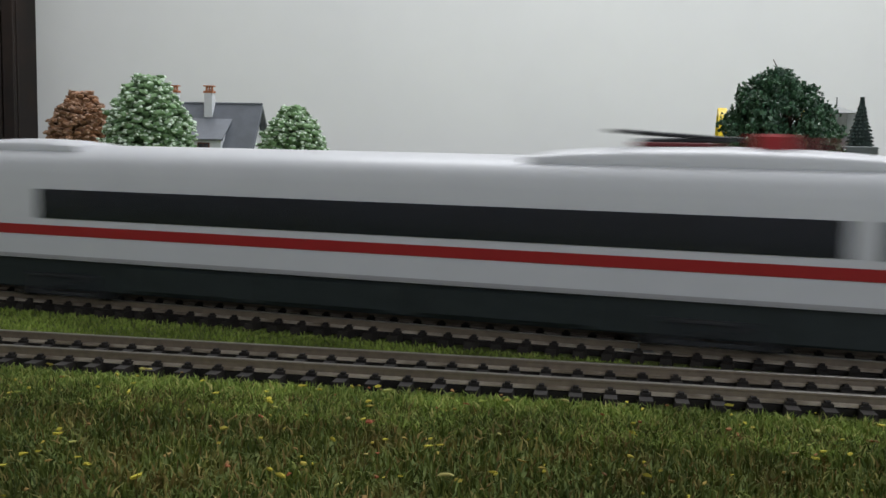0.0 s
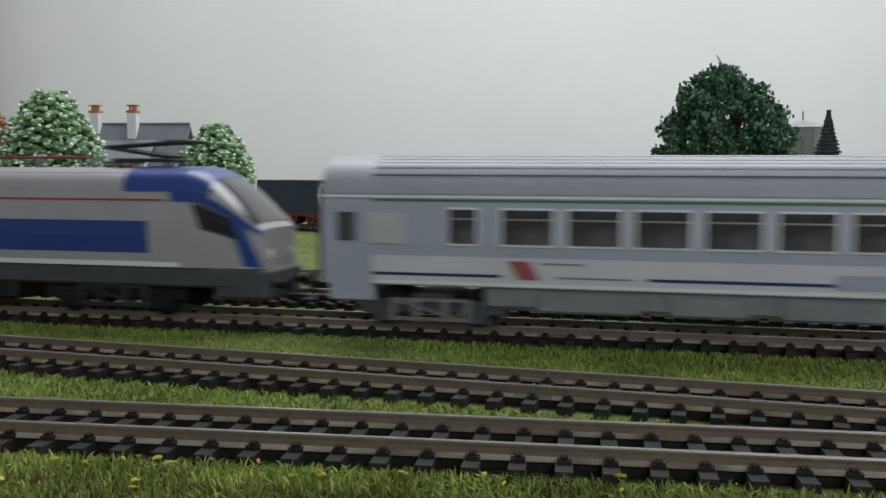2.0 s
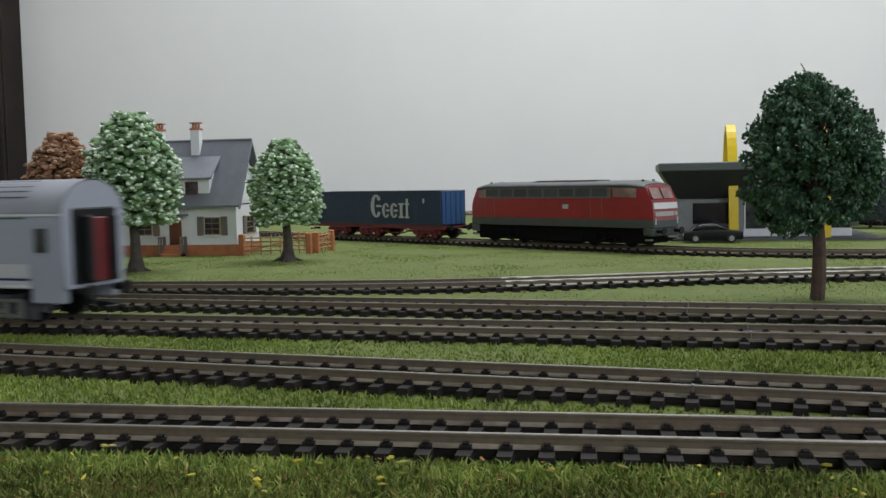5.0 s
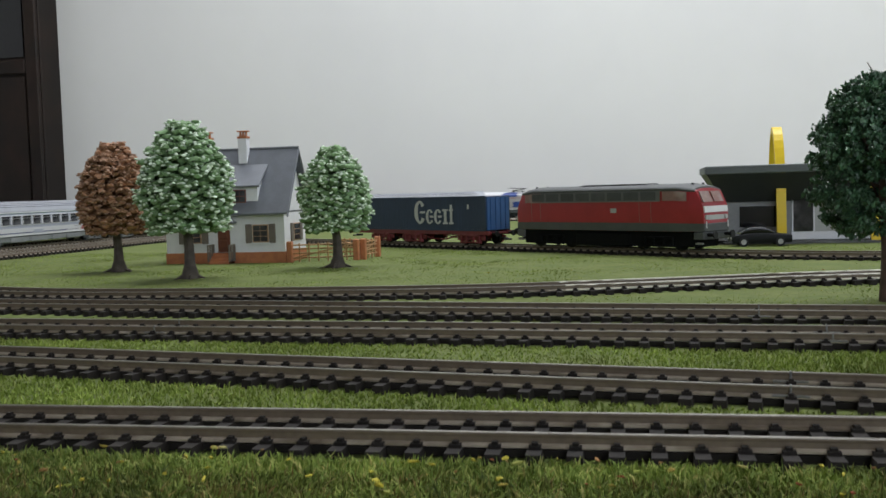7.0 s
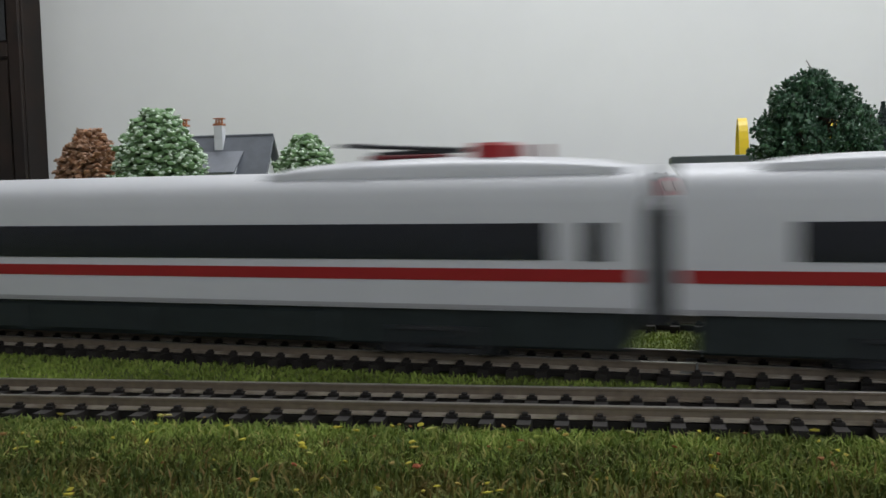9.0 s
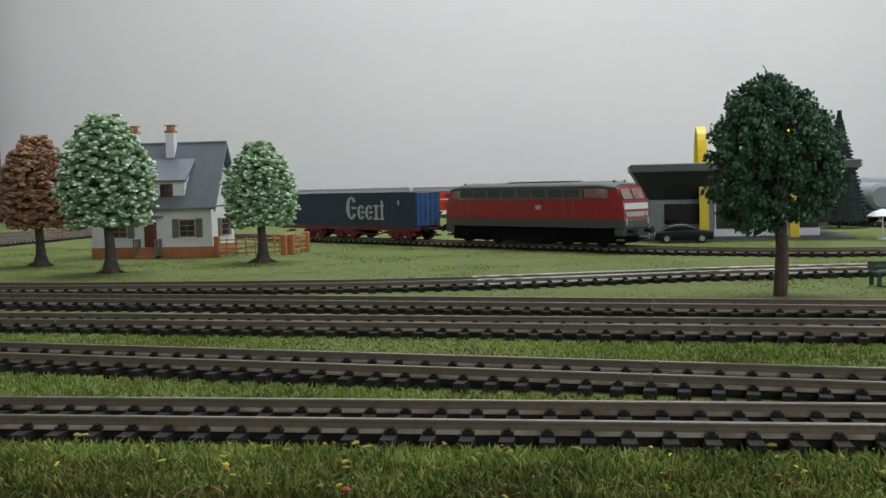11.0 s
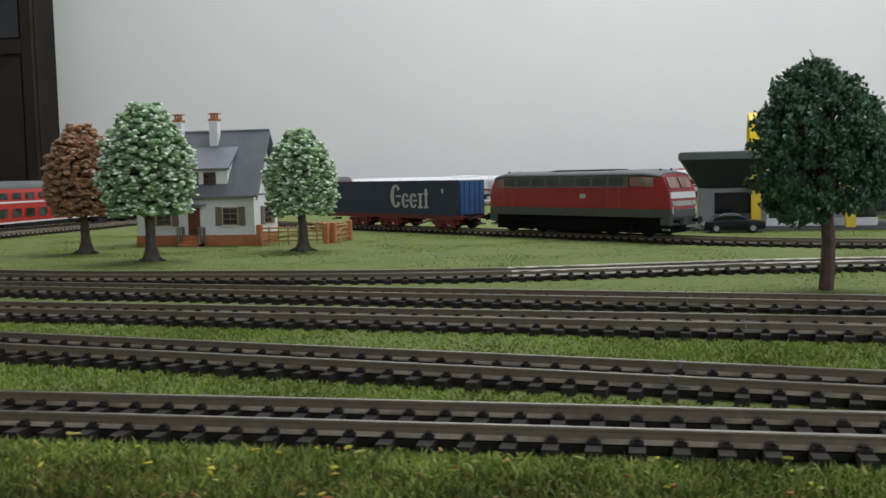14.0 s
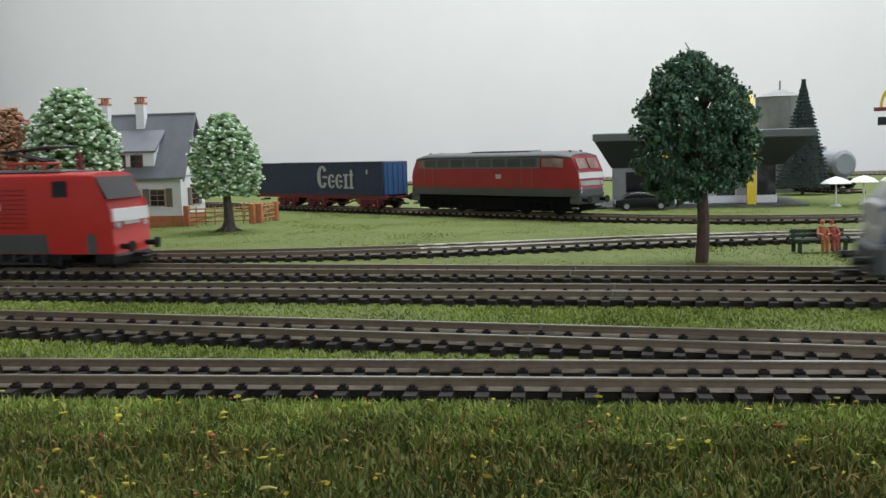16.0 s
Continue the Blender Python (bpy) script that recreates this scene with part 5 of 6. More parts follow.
# ---- the house ----
def house():
    h = thing("house", pose(-0.2315, 0.5370, level(0.537)), "white model house with slate-grey roof and orange brick base", "house")
    W, D, E, R = 0.0495, 0.050, 0.0390, 0.0890     # half width, depth, eaves, ridge
    def tri(bm, x):
        vs = [bm.verts.new(p) for p in ((x, 0, E), (x, D, E), (x, D / 2, R - 0.003))]
        ws = [bm.verts.new((x - math.copysign(0.0015, x), p[1], p[2])) for p in ((0, 0, E), (0, D, E), (0, D / 2, R - 0.003))]
        bm.faces.new(vs), bm.faces.new(ws[::-1])
        for i in range(3):
            bm.faces.new((vs[i], ws[i], ws[(i + 1) % 3], vs[(i + 1) % 3]))
    bm = B()
    box(bm, -W, W, 0, D, 0.0085, E + 0.001)
    tri(bm, W), tri(bm, -W)
    part("wall", bm, HOUSEWHITE, h)
    part("base_wall", box(B(), -W - 0.0006, W + 0.0006, -0.0006, D + 0.0006, -0.0005, 0.0085, 0.0002), BRICK, h, "orange brick base")
    for s in (-1, 1):
        bm = B()
        y0, y1 = (-0.0070, D / 2) if s < 0 else (D + 0.0070, D / 2)
        z0 = E - 0.0015
        a = [(-W - 0.0055, y0, z0), (W + 0.0055, y0, z0), (W + 0.0055, y1, R), (-W - 0.0055, y1, R)]
        v = [bm.verts.new(p) for p in a]
        w = [bm.verts.new((p[0], p[1], p[2] + 0.0016)) for p in a]
        bm.faces.new(v), bm.faces.new(w[::-1])
        for i in range(4):
            bm.faces.new((v[i], w[i], w[(i + 1) % 4], v[(i + 1) % 4]))
        rf = part("roof", bm, SLATE, h, "slate-grey roof slope")
    part("ridge", box(B(), -W - 0.0056, W + 0.0056, D / 2 - 0.0010, D / 2 + 0.0010, R + 0.0004, R + 0.0022, 0.0004), SLATE, h)
    for x in (-W - 0.0052, W + 0.0052):
        bm = B()
        for s in (0, 1):
            ya = -0.0065 if s == 0 else D + 0.0065
            rod(bm, (x, ya, E - 0.0030), (x, D / 2, R - 0.0012), 0.0009, n=4)
        part("barge_board", bm, SLATE, h)
    # chimneys
    for x in (0.0105, -0.0205):
        ch = part("chimney", box(B(), x - 0.0036, x + 0.0036, D / 2 - 0.0075, D / 2 - 0.0010, R - 0.014, R + 0.0095, 0.0002), HOUSEWHITE, h, "white chimney")
        part("chimney_top", box(B(), x - 0.0041, x + 0.0041, D / 2 - 0.0080, D / 2 - 0.0005, R + 0.0095, R + 0.0112, 0.0002), BRICK, ch)
        for q in (-0.0024, 0, 0.0024):
            part("chimney_pot", rod(B(), (x + q, D / 2 - 0.0043, R + 0.0112), (x + q, D / 2 - 0.0043, R + 0.0148), 0.0011, 0.0009, 8), BRICK, ch)
        part("chimney_cap", box(B(), x - 0.0042, x + 0.0042, D / 2 - 0.0079, D / 2 - 0.0006, R + 0.0148, R + 0.0157, 0.0002), BRICK, ch)

    def window(x, z, w, t, shutters, y=0.0):
        f = part("window", box(B(), x - w / 2, x + w / 2, y - 0.0009, y + 0.0004, z - t / 2, z + t / 2, 0.0002), TANFRAME, h, "tan lattice window")
        for i in range(2):
            for j in range(3):
                a, b = x - w / 2 + 0.0008 + i * (w - 0.0012) / 2, z - t / 2 + 0.0008 + j * (t - 0.0012) / 3
                part("pane", box(B(), a, a + (w - 0.0012) / 2 - 0.0004, y - 0.0012, y - 0.0006, b, b + (t - 0.0012) / 3 - 0.0004), PANE, f)
        part("window_sill", box(B(), x - w / 2 - 0.001, x + w / 2 + 0.001, y - 0.0022, y + 0.0004, z - t / 2 - 0.0010, z - t / 2 - 0.0001), HOUSEWHITE, f)
        if shutters:
            for s in (-1, 1):
                xc = x + s * (w / 2 + 0.0032)
                sh = part("shutter", box(B(), xc - 0.0026, xc + 0.0026, y - 0.0012, y + 0.0004, z - t / 2 - 0.0004, z + t / 2 + 0.0004, 0.0002), SHUTTER, h, "grey-brown shutter")
                for q in range(6):
                    zz = z - t / 2 + t * (q + 0.5) / 6
                    part("slat", box(B(), xc - 0.0019, xc + 0.0019, y - 0.0016, y - 0.0010, zz - 0.0004, zz + 0.0004), SHUTTER, sh)
    window(0.0300, 0.0230, 0.0130, 0.0140, True)
    window(-0.0260, 0.0230, 0.0130, 0.0140, True)
    # the gable's window
    gw = part("window", box(B(), W - 0.0004, W + 0.0009, 0.020, 0.034, 0.0160, 0.0300, 0.0002), TANFRAME, h, "tan lattice window")
    for j in range(3):
        part("pane", box(B(), W + 0.0006, W + 0.0012, 0.0208, 0.0332, 0.0167 + j * 0.0044, 0.0205 + j * 0.0044), PANE, gw)
    for y in (0.0165, 0.0375):
        part("shutter", box(B(), W - 0.0004, W + 0.0012, y - 0.0028, y + 0.0028, 0.0158, 0.0302, 0.0002), SHUTTER, h)
    # door, porch, steps
    d = part("door", box(B(), -0.0055, 0.0045, -0.0009, 0.0004, 0.0088, 0.0300, 0.0002), DOORWOOD, h, "brown front door")
    for zz in (0.0125, 0.0195):
        part("door_panel", box(B(), -0.0035, 0.0025, -0.0013, -0.0006, zz, zz + 0.0055, 0.0002), DOORWOOD, d)
    part("porch_roof", box(B(), -0.0105, 0.0105, -0.0075, 0.0002, 0.0312, 0.0328, 0.0004), SLATE, h)
    for i in range(4):
        part("step", box(B(), -0.0085, 0.0075, -0.0130 + 0.0028 * i, -0.0004, -0.0005, 0.0021 * (i + 1), 0.0002), BRICK, h)
    for x in (-0.0092, 0.0082):
        bm = B()
        box(bm, x - 0.0006, x + 0.0006, -0.0125, -0.0006, 0.0140, 0.0152)
        for q in (-0.0120, -0.0080, -0.0040, -0.0010):
            box(bm, x - 0.0005, x + 0.0005, q - 0.0005, q + 0.0005, 0.002, 0.0142)
        part("hand_rail", bm, SHUTTER, h)
    # dormer
    x0, x1, y0 = -0.0130, 0.0290, -0.0012
    part("dormer", box(B(), x0, x1, y0, D / 2 - 0.002, 0.0455, 0.0600), HOUSEWHITE, h, "white dormer front")
    bm = B()
    a = [(x0 - 0.003, y0 - 0.0035, 0.0592), (x1 + 0.003, y0 - 0.0035, 0.0592), (x1 + 0.003, D / 2 - 0.005, 0.0785), (x0 - 0.003, D / 2 - 0.005, 0.0785)]
    v = [bm.verts.new(p) for p in a]
    w = [bm.verts.new((p[0], p[1], p[2] + 0.0014)) for p in a]
    bm.faces.new(v), bm.faces.new(w[::-1])
    for i in range(4):
        bm.faces.new((v[i], w[i], w[(i + 1) % 4], v[(i + 1) % 4]))
    part("dormer_roof", bm, SLATE, h, "slate-grey dormer roof")
    bm = B()
    for x in (x0 + 0.0002, x1 - 0.0002):
        v = [bm.verts.new(p) for p in ((x, y0, 0.0592), (x, D / 2 - 0.004, 0.0592), (x, D / 2 - 0.004, 0.0790))]
        bm.faces.new(v)
    r = bmesh.ops.extrude_face_region(bm, geom=bm.faces[:])
    bmesh.ops.translate(bm, verts=[e for e in r["geom"] if isinstance(e, bmesh.types.BMVert)], vec=(0.0006, 0, 0))
    part("dormer_cheek", bm, HOUSEWHITE, h)
    for x in (0.0000, 0.0145):
        f = part("window", box(B(), x - 0.0052, x + 0.0052, y0 - 0.0008, y0 + 0.0004, 0.0472, 0.0576, 0.0002), DOORWOOD, h, "brown dormer window")
        for i in range(2):
            for j in range(2):
                part("pane", box(B(), x - 0.0044 + i * 0.0046, x - 0.0002 + i * 0.0046, y0 - 0.0011, y0 - 0.0005, 0.0480 + j * 0.0047, 0.0521 + j * 0.0047), PANE, f)
    return h


house()


def fence():
    """A low garden fence with thick posts and a gate beside the house."""
    f = thing("garden_fence", pose(0, 0, level(0.57)), "tan plastic garden fence with thick posts and a gate", "fence")
    pts = [(-0.178, 0.537), (-0.129, 0.552), (-0.122, 0.592), (-0.160, 0.610)]
    for i, (x, y) in enumerate(pts[:3]):
        for q in ((0, 0),) if i != 1 else ((0, 0), (0.004, 0.007)):
            part("post", box(B(), x + q[0] - 0.0022, x + q[0] + 0.0022, y + q[1] - 0.0022, y + q[1] + 0.0022, -0.0004, 0.0165, 0.0006), BRICK, f, "thick orange post")
    for (x0, y0), (x1, y1) in zip(pts, pts[1:]):
        for z in (0.0035, 0.0070, 0.0105, 0.0135):
            part("fence_rail", rod(B(), (x0, y0, z), (x1, y1, z), 0.0006, n=6), FENCE, f)
        for k in range(1, 7):
            x, y = x0 + (x1 - x0) * k / 7, y0 + (y1 - y0) * k / 7
            part("picket", rod(B(), (x, y, 0), (x, y, 0.0150), 0.0006, n=6), FENCE, f)
        part("brace", rod(B(), (x0, y0, 0.003), (x1, y1, 0.0135), 0.0006, n=6), FENCE, f)


fence()


# ---- standing rolling stock on the siding ----
def stand(path, s, half):
    (a, b), (c_, d) = path.at(s - half), path.at(s + half)
    return pose((a + c_) / 2, (b + d) / 2, level((b + d) / 2), 0, 0, math.degrees(math.atan2(d - b, c_ - a)))


diesel_engine(stand(LINE6, 0.6925, 0.055) @ Matrix.Scale(1.042, 4))
container_wagon(stand(LINE6, 0.4985, 0.045))


# ---- the drive-in restaurant ----
def restaurant():
    r = thing("restaurant", pose(0.2420, 0.7310, level(0.70), 0, 0, -2) @ Matrix.Diagonal((1.12, 1, 1, 1)), "drive-in restaurant with a wide dark overhanging roof and yellow arches", "restaurant")
    part("plinth", box(B(), -0.086, 0.080, -0.062, 0.062, -0.0006, 0.0022, 0.0004), PAVE, r)
    part("wall", box(B(), -0.069, -0.020, -0.040, 0.046, 0.0022, 0.0362, 0.0004), STONE, r, "grey stone wall")
    part("wall", box(B(), -0.0199, 0.060, -0.034, 0.046, 0.0022, 0.0090, 0.0004), HOUSEWHITE, r, "low white wall")
    part("wall", box(B(), -0.0199, 0.060, 0.030, 0.046, 0.0091, 0.0362, 0.0004), STONE, r)
    part("drive_in_window", box(B(), -0.058, -0.030, -0.0408, -0.0400, 0.0140, 0.0320), DARKGLASS, r, "dark window")
    for i in range(5):
        x = -0.018 + i * 0.0156
        part("window", box(B(), x, x + 0.0144, -0.0336, -0.0328, 0.0092, 0.0360), PALEPANE if i % 2 else PANE, r, "tall dining-room window")
        part("mullion", box(B(), x - 0.0010, x, -0.0342, -0.0325, 0.0090, 0.0361), HOUSEWHITE, r)
    for x in (0.002, 0.020, 0.038):
        part("seat_back", box(B(), x, x + 0.010, -0.022, -0.019, 0.0092, 0.0185, 0.0006), BRICK, r, "orange bench seen through the glass")
    # roof: a narrow soffit flaring out to a ribbed fascia
    lo = [(-0.070, -0.042), (0.062, -0.042), (0.062, 0.048), (-0.070, 0.048)]
    hi = [(-0.083, -0.062), (0.083, -0.062), (0.083, 0.066), (-0.083, 0.066)]
    bm = B()
    rings(bm, [[(x, y, 0.0362) for x, y in lo], [(x, y, 0.0600) for x, y in hi]])
    part("soffit", bm, SOFFIT, r, "dark flared roof underside")
    part("roof", box(B(), -0.0840, 0.0840, -0.0635, 0.0675, 0.0602, 0.0672, 0.0005), CANOPY, r, "grey-green ribbed roof edge")
    for i in range(3):
        z = 0.0613 + i * 0.0020
        part("roof_rib", box(B(), -0.0848, 0.0848, -0.0645, 0.0685, z, z + 0.0008), CANOPY, r)
    # two yellow arches running from front to back through the roof
    for x in (-0.0285, 0.0380):
        loops = []
        for i in range(25):
            a = math.pi * i / 24
            y, z = -0.0186 - 0.034 * math.cos(a), 0.0010 + 0.0965 * math.sin(a) ** 0.95
            t = 0.0028
            n = Vector((math.cos(a) * -0.034, math.sin(a) * 0.09)).normalized() * t
            loops.append([(x - 0.0035, y + n.x, z + n.y), (x + 0.0035, y + n.x, z + n.y), (x + 0.0035, y - n.x, z - n.y), (x - 0.0035, y - n.x, z - n.y)])
        part("arch", rings(B(), loops), YELLOW, r, "bright yellow arch")


restaurant()


def parked_car(m):
    c = thing("car", m, "small dark model car parked beside the restaurant", "car")
    ring = shell(lambda x: 0.0095 * (1 - 0.1 * (abs(x) / 0.024) ** 4), const(0.0028), lambda x: 0.0098 - 0.0016 * (abs(x) / 0.024) ** 2, lambda x: 0.0112 - 0.002 * (abs(x) / 0.024) ** 2, 3)
    part("body", hull(ring, [-0.024 + 0.048 * i / 12 for i in range(13)]), CARPAINT, c, smooth=True)
    ring = shell(lambda x: 0.0080, const(0.0100), lambda x: 0.0145 - 0.0035 * (abs(x + 0.003) / 0.014) ** 3, lambda x: 0.0165 - 0.0055 * (abs(x + 0.003) / 0.014) ** 3, 3)
    part("cabin", hull(ring, [-0.017 + 0.028 * i / 10 for i in range(11)]), DARKGLASS, c, "dark glass cabin", True)
    for x in (-0.0145, 0.0145):
        for s in (-1, 1):
            w = part("wheel", rod(B(), (x, s * 0.0072, 0.0038), (x, s * 0.0096, 0.0038), 0.0038, n=16), BLACK, c)
            part("rim", rod(B(), (x, s * 0.0092, 0.0038), (x, s * 0.0099, 0.0038), 0.0022, n=12), STEEL, w)
    for s in (-1, 1):
        part("headlight", rod(B(), (-0.0232, s * 0.0065, 0.0075), (-0.0243, s * 0.0065, 0.0075), 0.0016, n=10), PRINT, c, "round headlight")


parked_car(pose(0.187, 0.652, level(0.652), 0, 0, 4))


def parasol(m, label):
    p = thing("parasol", m, label, "parasol", "white parasols")
    bm = B()
    n = 8
    loops = [[(r * math.cos(a), r * math.sin(a), z) for a in [i * 2 * math.pi / n for i in range(n)]] for r, z in ((0.0125, 0.0190), (0.0128, 0.0196), (0.0088, 0.0225), (0.0030, 0.0246), (0.0006, 0.0252))]
    part("canopy", rings(bm, loops), UMBRELLA, p, "white domed canopy")
    part("pole", rod(B(), (0, 0, 0), (0, 0, 0.0245), 0.0007, n=8), UMBRELLA, p)
    part("base_plate", rod(B(), (0, 0, -0.0004), (0, 0, 0.0018), 0.0050, 0.0030, 14), UMBRELLA, p)
    for i in range(n):
        a = i * 2 * math.pi / n
        part("rib", rod(B(), (0.0006, 0, 0.0245), (0.0122 * math.cos(a), 0.0122 * math.sin(a), 0.0194), 0.0003, n=4), UMBRELLA, p)
    return p


um = parasol(pose(0.348, 0.655, level(0.655)), "white plastic parasol on a pole on the lawn")
copy_thing(um, pose(0.376, 0.675, level(0.675), 0, 0, 14))
copy_thing(um, pose(0.410, 0.700, level(0.70), 0, 0, 27))


def bench(m):
    b = thing("bench", m, "dark green park bench beside the siding", "bench")
    for x in (-0.0130, 0.0130):
        bm = B()
        box(bm, x - 0.0010, x + 0.0010, -0.0045, -0.0033, 0, 0.0052)
        box(bm, x - 0.0010, x + 0.0010, 0.0033, 0.0045, 0, 0.0110)
        box(bm, x - 0.0010, x + 0.0010, -0.0045, 0.0045, 0.0045, 0.0056)
        part("leg", bm, GREENWOOD, b)
    for y in (-0.0035, -0.0015, 0.0005, 0.0025):
        part("seat_slat", box(B(), -0.0155, 0.0155, y - 0.0008, y + 0.0008, 0.0057, 0.0065), GREENWOOD, b)
    for z in (0.0078, 0.0100):
        part("back_slat", box(B(), -0.0155, 0.0155, 0.0030, 0.0036, z - 0.0008, z + 0.0008), GREENWOOD, b)


bench(pose(0.2465, 0.2850, 0.0002, 0, 0, 10) @ Matrix.Diagonal((0.86, 1, 1, 1)))


def figurine(m, label, lean, paint):
    bm, rng = B(), random.Random(2)
    rod(bm, (-0.0012, -0.0035, 0.0), (-0.0012, -0.0035, 0.0062), 0.0009, 0.0012, 8)
    rod(bm, (0.0012, -0.0035, 0.0), (0.0012, -0.0035, 0.0062), 0.0009, 0.0012, 8)
    rod(bm, (-0.0012, -0.0038, 0.0072), (-0.0012, 0.0010, 0.0076), 0.0012, 0.0014, 8)
    rod(bm, (0.0012, -0.0038, 0.0072), (0.0012, 0.0010, 0.0076), 0.0012, 0.0014, 8)
    rod(bm, (0, 0.0010, 0.0070), (lean, 0.0014, 0.0130), 0.0021, 0.0025, 10)
    blob(bm, (lean, 0.0012, 0.0154), 0.0014, 0.0014, 0.0017, rng, 0.05)
    for q in (-1, 1):
        rod(bm, (q * 0.0024 + lean, 0.0010, 0.0122), (q * 0.0032, -0.0012, 0.0092), 0.0008, 0.0007, 6)
        rod(bm, (q * 0.0032, -0.0012, 0.0092), (q * 0.0012, -0.0034, 0.0088), 0.0007, 0.0006, 6)
    o = part("figurine", bm, paint, None, smooth=True)
    o.matrix_world = m @ Matrix.Scale(0.90, 4)
    return tagged(o, label, "figurine", "figurines on the bench")


figurine(pose(0.2478, 0.2842, 0.0006, 0, 0, 10), "small seated orange painted figurine on the bench", 0.0004, FIGURE)
figurine(pose(0.2530, 0.2852, 0.0006, 0, 0, 2), "small seated red painted figurine on the bench", -0.0006, FIGURERED)


def water_tower(m):
    t = thing("water_tower", m, "round grey water tower with a low cone roof and a rod", "tower")
    part("shaft", rod(B(), (0, 0, -0.0005), (0, 0, 0.071), 0.016, 0.015, 24), TOWERGREY, t, smooth=True)
    part("tank", rod(B(), (0, 0, 0.0711), (0, 0, 0.1085), 0.0262, 0.0262, 28), TOWERGREY, t, "grey cylindrical tank", True)
    part("roof", rod(B(), (0, 0, 0.1086), (0, 0, 0.1165), 0.0285, 0.0025, 28), TOWERGREY, t, "pale cone roof")
    part("rod", rod(B(), (0, 0, 0.1160), (0, 0, 0.1270), 0.0009, n=8), STEEL, t)
    for i in range(14):
        a = i * 2 * math.pi / 14
        part("stave", box(B(), 0.0262 * math.cos(a) - 0.0005, 0.0262 * math.cos(a) + 0.0005, 0.0262 * math.sin(a) - 0.0005, 0.0262 * math.sin(a) + 0.0005, 0.072, 0.108), TOWERGREY, t)


water_tower(pose(0.362, 0.957, level(0.957)))


def tank_wagon(m):
    t = thing("tank_wagon", m, "pale grey-blue tank wagon with a round end standing behind the fir", "train car")
    part("barrel", rod(B(), (-0.045, 0, 0.032), (0.045, 0, 0.032), 0.0150, n=28), TANK, t, smooth=True)
    for d in (-1, 1):
        part("barrel_end", rod(B(), (d * 0.045, 0, 0.032), (d * 0.0485, 0, 0.032), 0.0150, 0.0110, 28), TANK, t, smooth=True)
        bogie(t, d * 0.030, 0.020, 0.0053, BLACK, 0.0095, CHASSIS)
    part("frame", box(B(), -0.050, 0.050, -0.0110, 0.0110, 0.0125, 0.0165, 0.0006), BLACK, t)
    part("dome", rod(B(), (0, 0, 0.047), (0, 0, 0.0515), 0.006, n=16), TANK, t)


LINE7 = Path(0.427, 0.890, 108, [("line", 0.13)])
track("railway_track", LINE7, 0.0, LINE7.length - 0.001, (0, 1), "short dead-end track under the tank wagon")
tank_wagon(stand(LINE7, 0.066, 0.03))


def pylon_sign(m):
    s = thing("pylon_sign", m, "tall advertising pylon with yellow emblem over red and dark boards", "sign")
    part("pole", rod(B(), (0, 0, -0.0005), (0, 0, 0.0700), 0.0012, n=10), STEEL, s)
    part("board", box(B(), -0.0130, 0.0130, -0.0012, 0.0012, 0.0660, 0.0725, 0.0003), CHASSIS, s, "dark board")
    part("board", box(B(), -0.0160, 0.0160, -0.0014, 0.0014, 0.0770, 0.0800, 0.0003), DARKRED, s, "red board")
    part("board", box(B(), -0.0010, 0.0010, -0.0010, 0.0010, 0.0700, 0.0772), STEEL, s)
    for x in (-0.0060, 0.0060):
        loops = [[(x + 0.0058 * -math.cos(a) * f, y, 0.0800 + 0.0135 * math.sin(a) * f) for f, y in ((1, -0.001), (1, 0.001), (0.68, 0.001), (0.68, -0.001))] for a in [math.pi * i / 14 for i in range(15)]]
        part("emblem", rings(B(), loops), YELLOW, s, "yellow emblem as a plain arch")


pylon_sign(pose(0.378, 0.600, -0.0016, 0, 0, -10))


# ---- grass fibres and blossom flecks ----
def on_track(pts):
    """Which of the points lie under rails and sleepers."""
    bad = np.zeros(len(pts), bool)
    for path in (LINE1, LINE2, LINE3, LINE4, LINE5, LINE6):
        q = path.pts[(path.pts[:, 0] > -0.8) & (path.pts[:, 0] < 0.8)]
        for i in range(0, len(pts), 4000):
            d = np.min((pts[i:i + 4000, None, 0] - q[None, :, 0]) ** 2 + (pts[i:i + 4000, None, 1] - q[None, :, 1]) ** 2, axis=1)
            bad[i:i + 4000] |= d < 0.0149 ** 2
    return bad


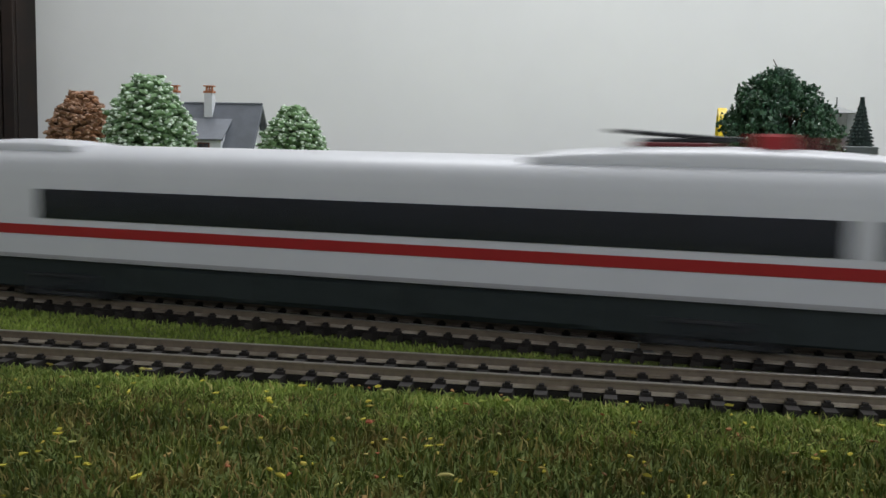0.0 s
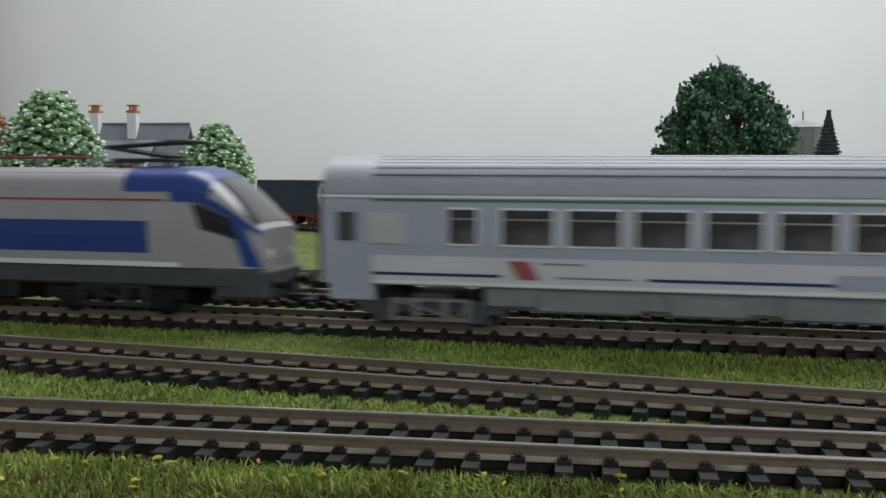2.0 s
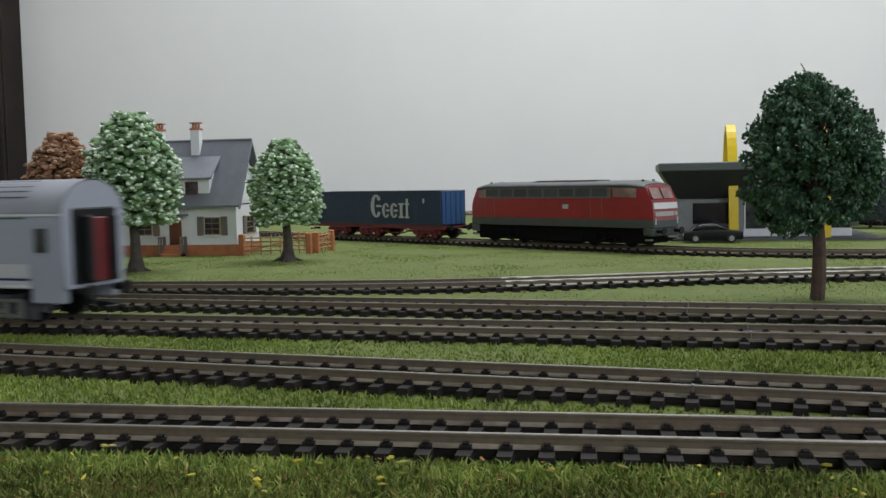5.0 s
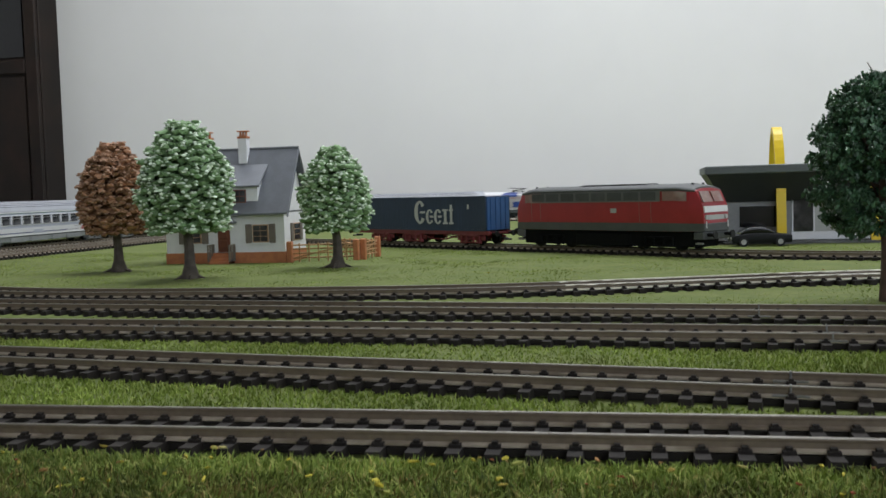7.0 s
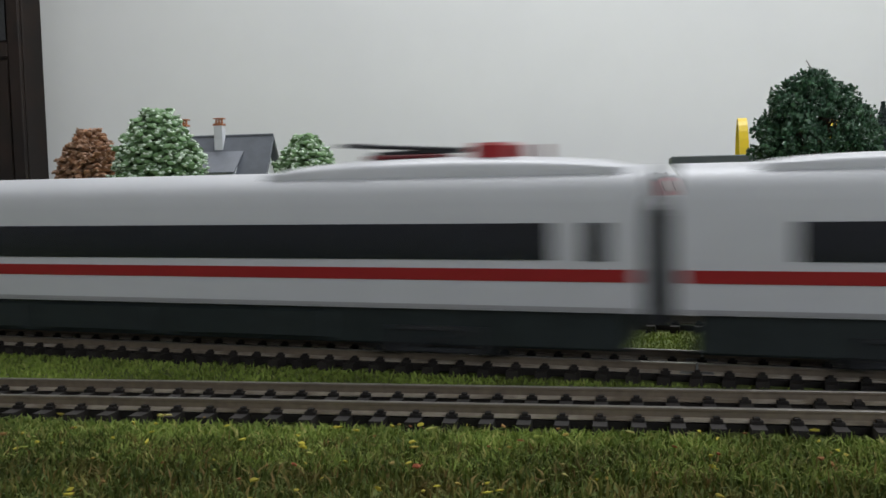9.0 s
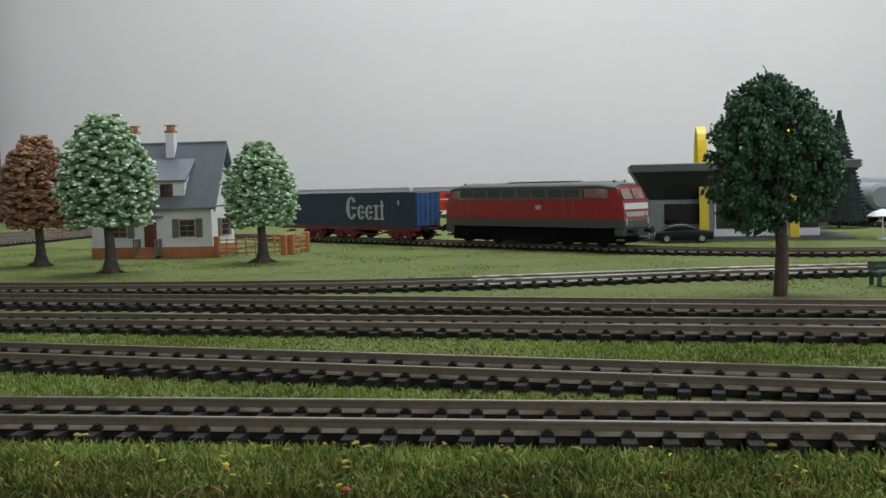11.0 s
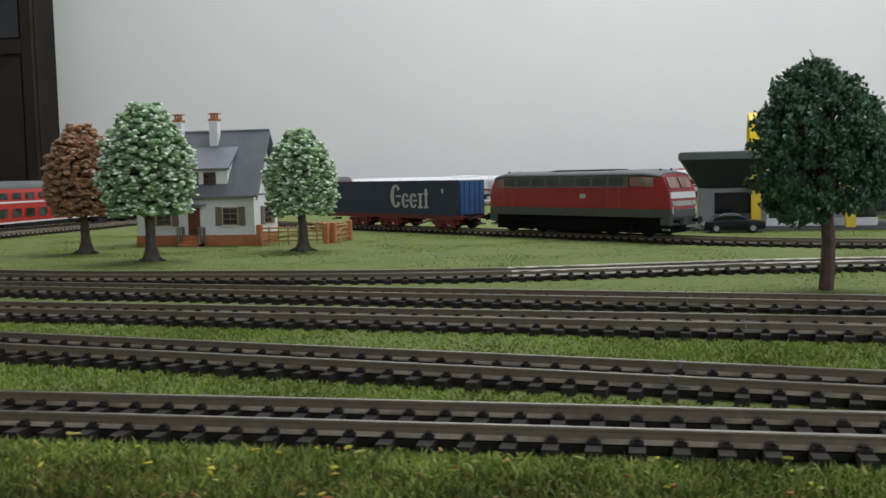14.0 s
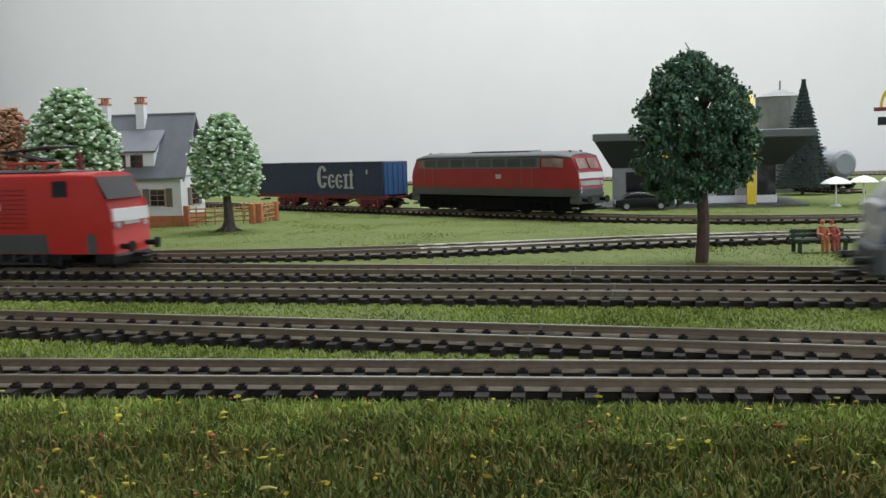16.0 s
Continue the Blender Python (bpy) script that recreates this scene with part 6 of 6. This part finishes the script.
def fibres(name, label, n, x0, x1, y0, y1, tall, wide, seed, keep=0.0, material=SHADEGRASS):
    """Short upright fibres, each one bent sliver."""
    g = np.random.default_rng(seed)
    p = np.column_stack((g.uniform(x0, x1, n), g.uniform(y0, y1, n)))
    bad = on_track(p)
    low = bad & (g.random(n) < keep)
    p, short = p[~bad | low], np.where(low, 0.45, 1.0)[~bad | low]
    n = len(p)
    a, lean = g.uniform(0, 6.283, n), g.uniform(0.1, 0.95, n)
    h = tall * g.uniform(0.5, 1.25, n) * short
    b = g.uniform(0, 6.283, n)
    w = wide * g.uniform(0.7, 1.3, n)
    base = np.column_stack((p, -0.0004 - 0.008 * np.maximum(0, p[:, 1] - 0.40)))
    side = np.column_stack((np.cos(b) * w, np.sin(b) * w, np.zeros(n)))
    mid = base + np.column_stack((np.cos(a) * lean * h * 0.35, np.sin(a) * lean * h * 0.35, h * 0.6))
    tip = base + np.column_stack((np.cos(a) * lean * h, np.sin(a) * lean * h, h * (1.05 - 0.35 * lean)))
    v = np.stack((base - side, base + side, mid + side * 0.8, mid - side * 0.8, tip), axis=1).reshape(-1, 3)
    k = np.arange(n) * 5
    loops = np.stack((k, k + 1, k + 2, k + 3, k + 3, k + 2, k + 4), axis=1).reshape(-1)
    me = bpy.data.meshes.new(name)
    me.vertices.add(len(v))
    me.vertices.foreach_set("co", v.reshape(-1))
    me.loops.add(len(loops))
    me.loops.foreach_set("vertex_index", loops.astype(np.int32))
    me.polygons.add(2 * n)
    me.polygons.foreach_set("loop_start", np.stack((np.arange(n) * 7, np.arange(n) * 7 + 4), axis=1).reshape(-1).astype(np.int32))
    me.update(calc_edges=True)
    me.materials.append(material)
    return tagged(new(name, me), label, "grass", kind="stuff")


fibres("grass", "green and brownish grass fibres at the layout's front edge, darkened as shaded", 95000, -0.14, 0.30, -0.150, -0.020, 0.0034, 0.00025, 1)
fibres("grass", "green grass fibres in front of the tracks, coloured lighter as lit", 56000, -0.16, 0.32, -0.036, -0.0078, 0.0029, 0.00024, 4, 0.0, LITGRASS)
fibres("grass", "short green grass fibres between the tracks", 190000, -0.30, 0.42, -0.02, 0.175, 0.0017, 0.00024, 2, 0.05, LAWN)
fibres("grass", "fine green lawn fibres round house and trees", 170000, -0.62, 0.62, 0.16, 0.72, 0.0009, 0.00030, 3, 0.0, LAWN)


def flecks(name, label, n, x0, x1, y0, y1, size, seed, z):
    rng, bm = random.Random(seed), B()
    for i in range(n):
        x, y = rng.uniform(x0, x1), rng.uniform(y0, y1)
        if on_track(np.array([[x, y]]))[0]:
            continue
        s = size * rng.uniform(0.5, 1.3)
        blob(bm, (x, y, z * rng.uniform(0.5, 1.1) + level(y)), s * rng.uniform(0.5, 1.6), s * rng.uniform(0.3, 0.7), s * 0.4, rng, 0.55)
    return tagged(part(name, bm, FLECK), label, "flowers", kind="stuff")


flecks("blossoms", "yellow and red foam flecks in the foreground grass", 800, -0.14, 0.30, -0.140, -0.009, 0.0007, 8, 0.0037)
flecks("blossoms", "pale and yellow foam flecks between the tracks", 90, -0.30, 0.42, 0.02, 0.42, 0.0006, 9, 0.0014)


# ---- what moves: three trains on the loops ----
def ride(car, path, nose, offset, half, sign):
    """Keys a car whose middle runs offset behind the train's nose. sign: +1 along the loop, -1 against it."""
    rows = []
    for i in range(81):
        t = i * 0.2
        s = float(np.interp(t, [q[0] for q in nose], [q[1] for q in nose])) - sign * offset
        (a, b), (c, d) = path.at(s - sign * half), path.at(s + sign * half)
        rows.append((t, pose((a + c) / 2, (b + d) / 2, level((b + d) / 2), 0, 0, math.degrees(math.atan2(d - b, c - a)))))
    walk(car, rows)


def motions():
    # white express, once round in a little over nine seconds
    f, n = LINE2.front(0.0), LINE2.length
    express = [(0.0, f + 0.848 - n), (0.7, f + 1.521 - n), (8.1, f - 0.100), (9.22, f + 0.974), (9.8, f + 1.519), (14.5, n + 0.95), (15.3, n + 1.70), (16.0, n + 1.95)]
    at = 0.0
    for car, length in zip(EXPRESS, (0.334, 0.318, 0.318, 0.318)):
        ride(car, LINE2, express, at + length / 2, 0.105, 1)
        at += length
    # grey passenger train, the other way round
    f, n = LINE3.front(0.139), LINE3.length
    grey = [(0.0, f + 0.516), (1.2, f), (3.7, f - 1.083), (4.1, f - 1.235), (7.4, f - 2.70), (16.0, f + 0.082 - n)]
    ride(GREY[0], LINE3, grey, 0.120, 0.064, -1)
    for i, car in enumerate(GREY[1:]):
        ride(car, LINE3, grey, 0.2545 + 0.292 * i + 0.1395, 0.104, -1)
    # red regional train
    f = LINE4.front(-0.131)
    red = [(0.0, -0.95), (8.3, -0.72), (9.0, -0.55), (11.4, 0.82), (12.0, 0.976), (13.0, 1.176), (13.4, 1.256), (15.7, f - 0.012), (16.0, f + 0.064)]
    ride(REDTRAIN[0], LINE4, red, 0.112, 0.060, 1)
    for i, car in enumerate(REDTRAIN[1:]):
        ride(car, LINE4, red, 0.230 + 0.1525 + 0.305 * i, 0.118, 1)


EXPRESS = [express_car("nose", "white express power car with pointed nose and red stripe"),
           express_car("cafe", "white express restaurant car with red stripe and short dark windows"),
           express_car("panto", "white express car with red stripe and red roof pantograph"),
           express_car("tail", "white express end car with pointed nose and red stripe")]
# the last car runs tail first
for child in EXPRESS[3].children:
    child.matrix_local = pose(0, 0, 0, 0, 0, 180) @ child.matrix_local
GREY = [electric_engine(), coach(False, "blue-grey passenger coach with pale lower band and navy line")]
GREY.append(copy_thing(GREY[1], Matrix()))
GREY.append(coach(True, "pale grey first-class coach with ochre line under the roof"))
GREY.append(copy_thing(GREY[1], Matrix()))
REDTRAIN = [red_engine(), deck_coach("red double-deck coach with white line and grey roof")]
REDTRAIN.append(copy_thing(REDTRAIN[1], Matrix()))
REDTRAIN.append(copy_thing(REDTRAIN[1], Matrix()))
motions()
